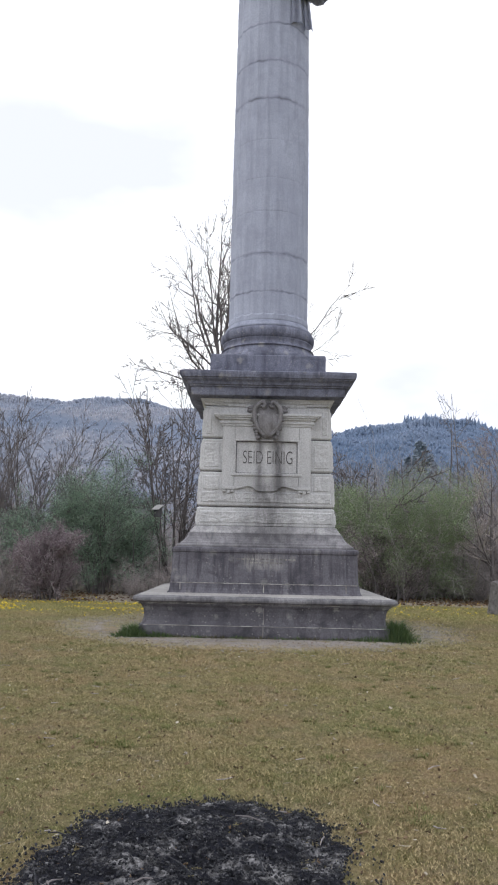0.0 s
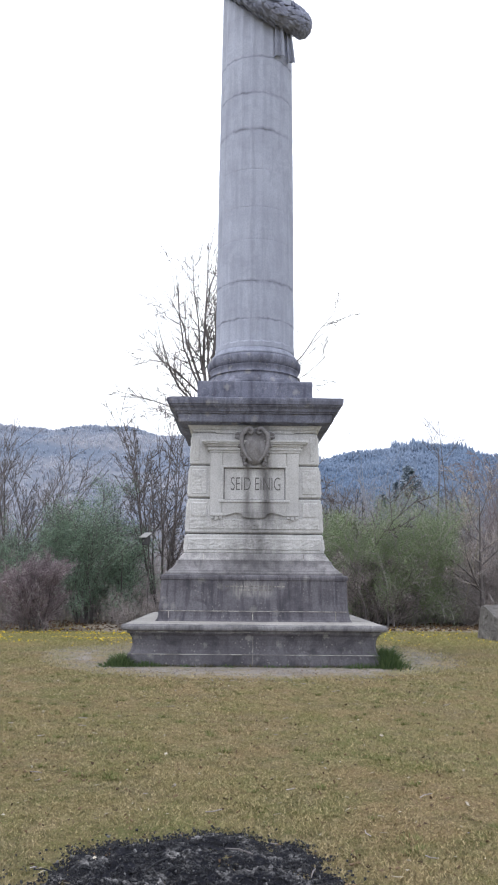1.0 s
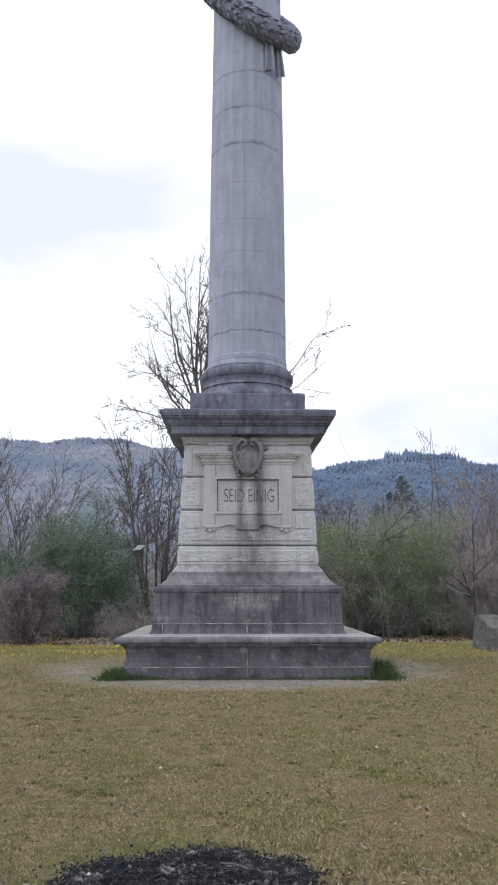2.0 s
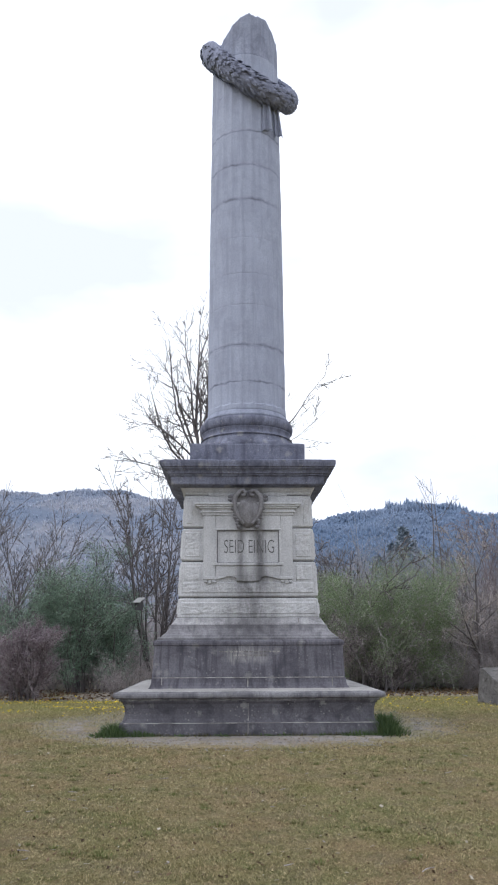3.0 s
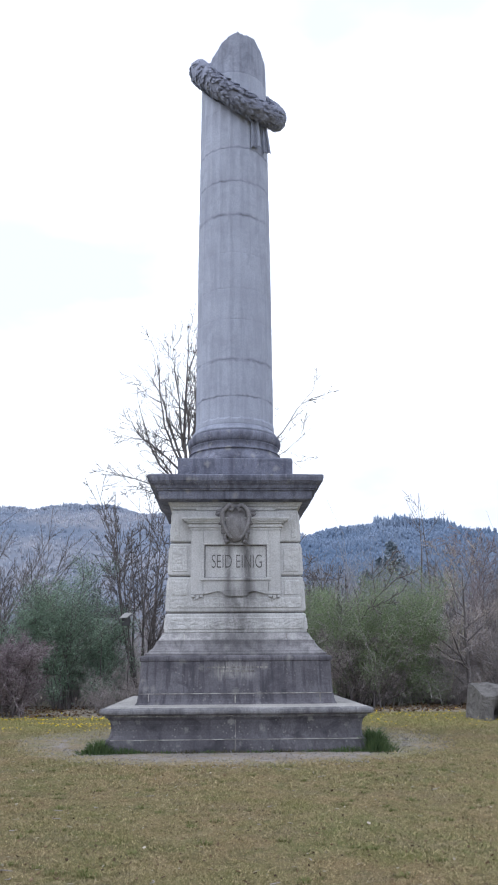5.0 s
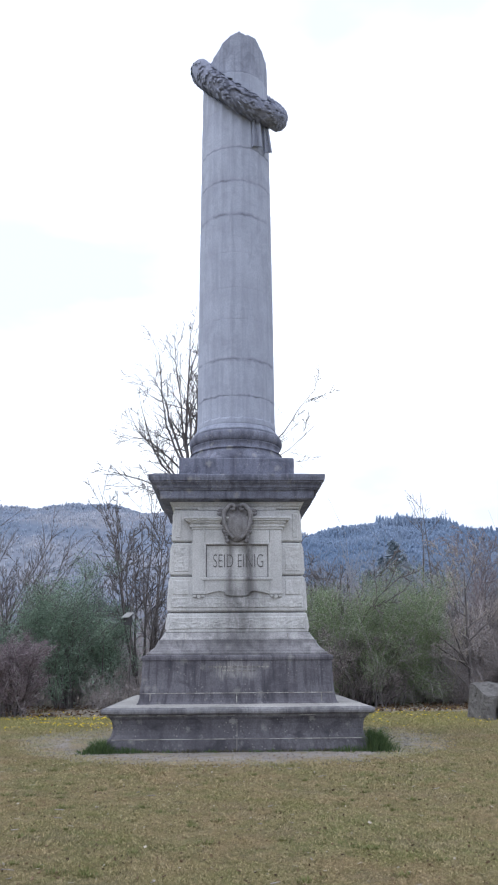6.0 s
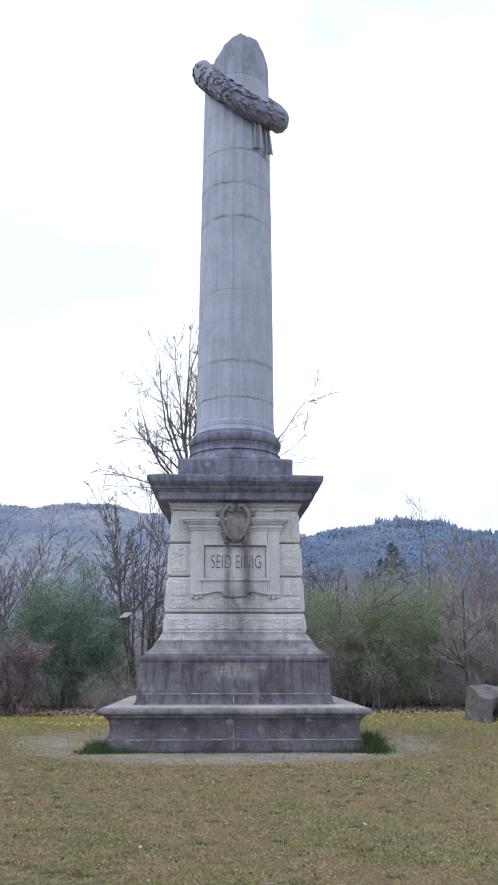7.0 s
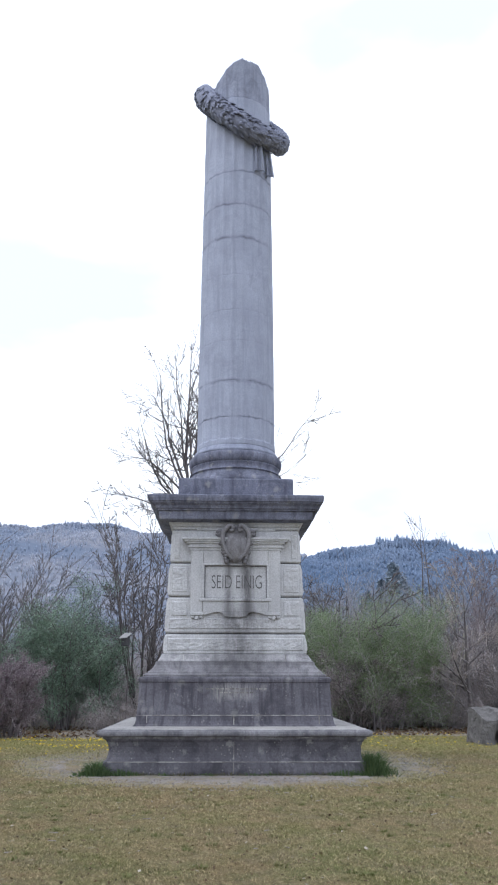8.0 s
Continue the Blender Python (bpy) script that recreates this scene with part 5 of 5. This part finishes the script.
# ---- litter, chips, flowers ----
rng = random.Random(29)
spots = [(rng.uniform(-5, 5) * (0.4 + 0.6 * (y + 13) / 12), y, 0.012) for y in [rng.uniform(-12.4, -2.5) for _ in range(2200)]]
scatter("dead_leaves", "scattered small dead leaves on the lawn", "leaves", M_DEAD, spots, 30, (0.004, 0.013), 0.5, 0.3)
spots = [(PIT[0] + r * math.cos(a), PIT[1] + r * math.sin(a), 0.012) for a, r in [(rng.uniform(0, 6.283), 0.83 + abs(rng.gauss(0, 0.12))) for _ in range(300)]]
scatter("charcoal_crumbs", "charcoal crumbs strewn round the burnt patch", "charcoal", M_CHAR, spots, 31, (0.002, 0.008), 0.6, 0.7)
spots = [(rng.uniform(-5, 5) * (0.4 + 0.6 * (y + 13) / 12), y, 0.022) for y in [rng.uniform(-12.4, -2.5) for _ in range(150)]]
scatter("wood_chips", "pale wood chips and straw bits on the lawn", "wood chips", M_CHIP, spots, 32, (0.005, 0.014), 0.4, 0.25)


def straws(name, label, category, material, count, seed, length, radius):
    """Thin bits of straw or twig lying about on the lawn."""
    rng = random.Random(seed)
    verts, faces = [], []
    for _ in range(count):
        y = rng.uniform(-12.3, -2.6)
        p = Vector((rng.uniform(-5, 5) * (0.4 + 0.6 * (y + 13) / 12), y, 0.022))
        t = rng.uniform(0, 6.283)
        d = Vector((math.cos(t), math.sin(t), rng.uniform(-0.05, 0.25))) * rng.uniform(*length)
        bend = Vector((-d.y, d.x, 0.0)) * rng.uniform(-0.2, 0.2)
        tube(verts, faces, [p, p + d * 0.5 + bend, p + d], [radius, radius, radius * 0.6], 3)
    return tagged(new(name, mesh_from(name, verts, faces, material)), label, category, kind="stuff")


straws("straw_bits", "pale dry straw bits strewn on the lawn", "straw", M_CHIP, 300, 36, (0.015, 0.06), 0.0022)
straws("fallen_twigs", "small dark fallen twigs on the lawn", "twigs", M_BARK_B, 60, 37, (0.03, 0.11), 0.0035)
spots = []
for _ in range(4200):
    a = rng.uniform(0, 6.283)
    r = rng.uniform(2.2, 3.95)
    spots.append((r * math.cos(a), r * math.sin(a), 0.012))
spots = [p for p in spots if max(abs(p[0]), abs(p[1])) > 2.13]
scatter("pebbles", "loose grey pebbles on the gravel ring", "pebbles", M_PEBBLE, spots, 33, (0.004, 0.012), 0.4, 0.7)
spots = []
for _ in range(1700):
    left = rng.random() < 0.88
    x, y = (rng.uniform(-9.5, -2.2), rng.gauss(3.7, 0.9)) if left else (rng.uniform(2.8, 9.0), rng.gauss(5.0, 1.8))
    if left and noise.noise((x * 0.9, y * 0.9, 4)) < -0.05:
        continue
    spots.append((x, y, 0.065))
scatter("dandelions", "yellow flowers in the lawn before the thicket", "flowers", M_YELLOW, spots, 34, (0.008, 0.022), 0.3, 0.4)
spots = [(x, rng.uniform(5.9 if x < -2 else 7.0, 10.5), 0.04) for x in [rng.uniform(-11, 11) for _ in range(4500)]]
scatter("leaf_litter", "brown leaf litter under the shrubs", "leaf litter", M_DEAD, spots, 35, (0.02, 0.05), 0.7, 0.3)


def make_litter_bed():
    n, w = 90, 8
    verts, faces = [], []
    for i in range(n + 1):
        x = -14 + 28 * i / n
        front = 7.55 + 0.35 * noise.noise((x * 0.7, 0, 0)) + 0.15 * noise.noise((x * 2.6, 1, 0)) - 0.03 * abs(x) - 1.65 * smooth_step(-x, 0.8, 2.6) - 0.7 * smooth_step(x, 1.5, 3.5)
        for j in range(w + 1):
            y = front + (24 - front) * (j / w) ** 1.6
            verts.append((x, y, hill_and_dale(x, y) + (0.03 + 0.05 * noise.noise((x, y, 2)) if j else -0.02)))
    for i in range(n):
        for j in range(w):
            a = i * (w + 1) + j
            faces.append((a, a + w + 1, a + w + 2, a + 1))
    return tagged(new("thicket_floor", mesh_from("thicket_floor", verts, faces, M_LITTER, True)), "dark leaf-strewn soil under the thicket", "soil", kind="structure")


make_litter_bed()


# ---- boulder and nest box ----
def make_boulder():
    bm = bmesh.new()
    bmesh.ops.create_cube(bm, size=1.0)
    bmesh.ops.subdivide_edges(bm, edges=bm.edges[:], cuts=15, use_grid_fill=True)
    cuts = [(Vector(n).normalized(), d) for n, d in (((-0.12, -0.30, 1), 0.80), ((0.55, -0.25, 1), 0.74), ((0.05, -1, 0.18), 0.56), ((-1, 0.0, 0.16), 0.86), ((-1, -1, 0.3), 0.98))]
    for v in bm.verts:
        p = Vector((v.co.x * 1.8, v.co.y * 1.3, (v.co.z + 0.5) * 0.88))
        for n, d in cuts:
            over = p.dot(n) - d
            if over > 0:
                p -= n * over
        n1 = 0.04 * noise.noise(p * 2.2) + 0.07 * abs(noise.noise((p.x * 6, p.y * 3, p.z * 1.8))) + 0.04 * abs(noise.noise(p * 11)) - 0.04
        hollow = math.exp(-(((p.x + 0.20) / 0.30) ** 2 + ((p.z - 0.08) / 0.34) ** 2)) * (0.85 if v.co.y < 0 else 0)
        v.co = (p.x + n1, p.y + n1 + hollow, max(-0.05, p.z + n1 * (p.z > 0.05)))
    ob = thing("boulder", "rough grey-brown boulder with a hollow at its foot", "rock", at=pose(6.60, 4.30, 0, 0, 0, 8) @ Matrix.Scale(0.91, 4))
    part("rock", finish(bm, "rock", M_ROCK), ob)


make_boulder()


def make_nest_box():
    ob = thing("nest_box", "small dark wooden nest box with pale felt roof", "nest box", at=pose(-3.12, 8.75, 2.40, 0, 0, -28) @ Matrix.Scale(0.90, 4))
    part("body", box_mesh("body", (-0.10, 0.10, -0.10, 0.10, 0.0, 0.27), M_BOX, 0.006), ob)
    bm = bmesh.new()
    box(bm, -0.15, 0.15, -0.17, 0.13, 0.0, 0.028, 0.005)
    for v in bm.verts:
        v.co.z += 0.345 + v.co.y * 0.55 + abs(v.co.x) * -0.12
    part("roof", finish(bm, "roof", M_FELT), ob, "pale felt roof")
    part("gable_board", box_mesh("gable_board", (-0.095, 0.095, 0.02, 0.10, 0.268, 0.345), M_BOX, 0.004), ob)
    # Assumed entrance hole: a flat black disc painted for its dark inside.
    bm = bmesh.new()
    bmesh.ops.create_cone(bm, cap_ends=True, segments=16, radius1=0.022, radius2=0.022, depth=0.01, matrix=Matrix.Translation((0, -0.103, 0.24)) @ Matrix.Rotation(math.pi / 2, 4, "X"))
    part("entrance_hole", finish(bm, "entrance_hole", M_DARK), ob)
    v, f = [], []
    tube(v, f, [Vector((0.02, 0.14, -3.1)), Vector((0.05, 0.15, -1.0)), Vector((0.0, 0.14, 0.5)), Vector((0.08, 0.16, 2.4))], [0.020, 0.019, 0.016, 0.008], 7)
    part("post_stem", mesh_from("post_stem", v, f, M_BARK, True), ob, "bare stem that carries the box")


make_nest_box()
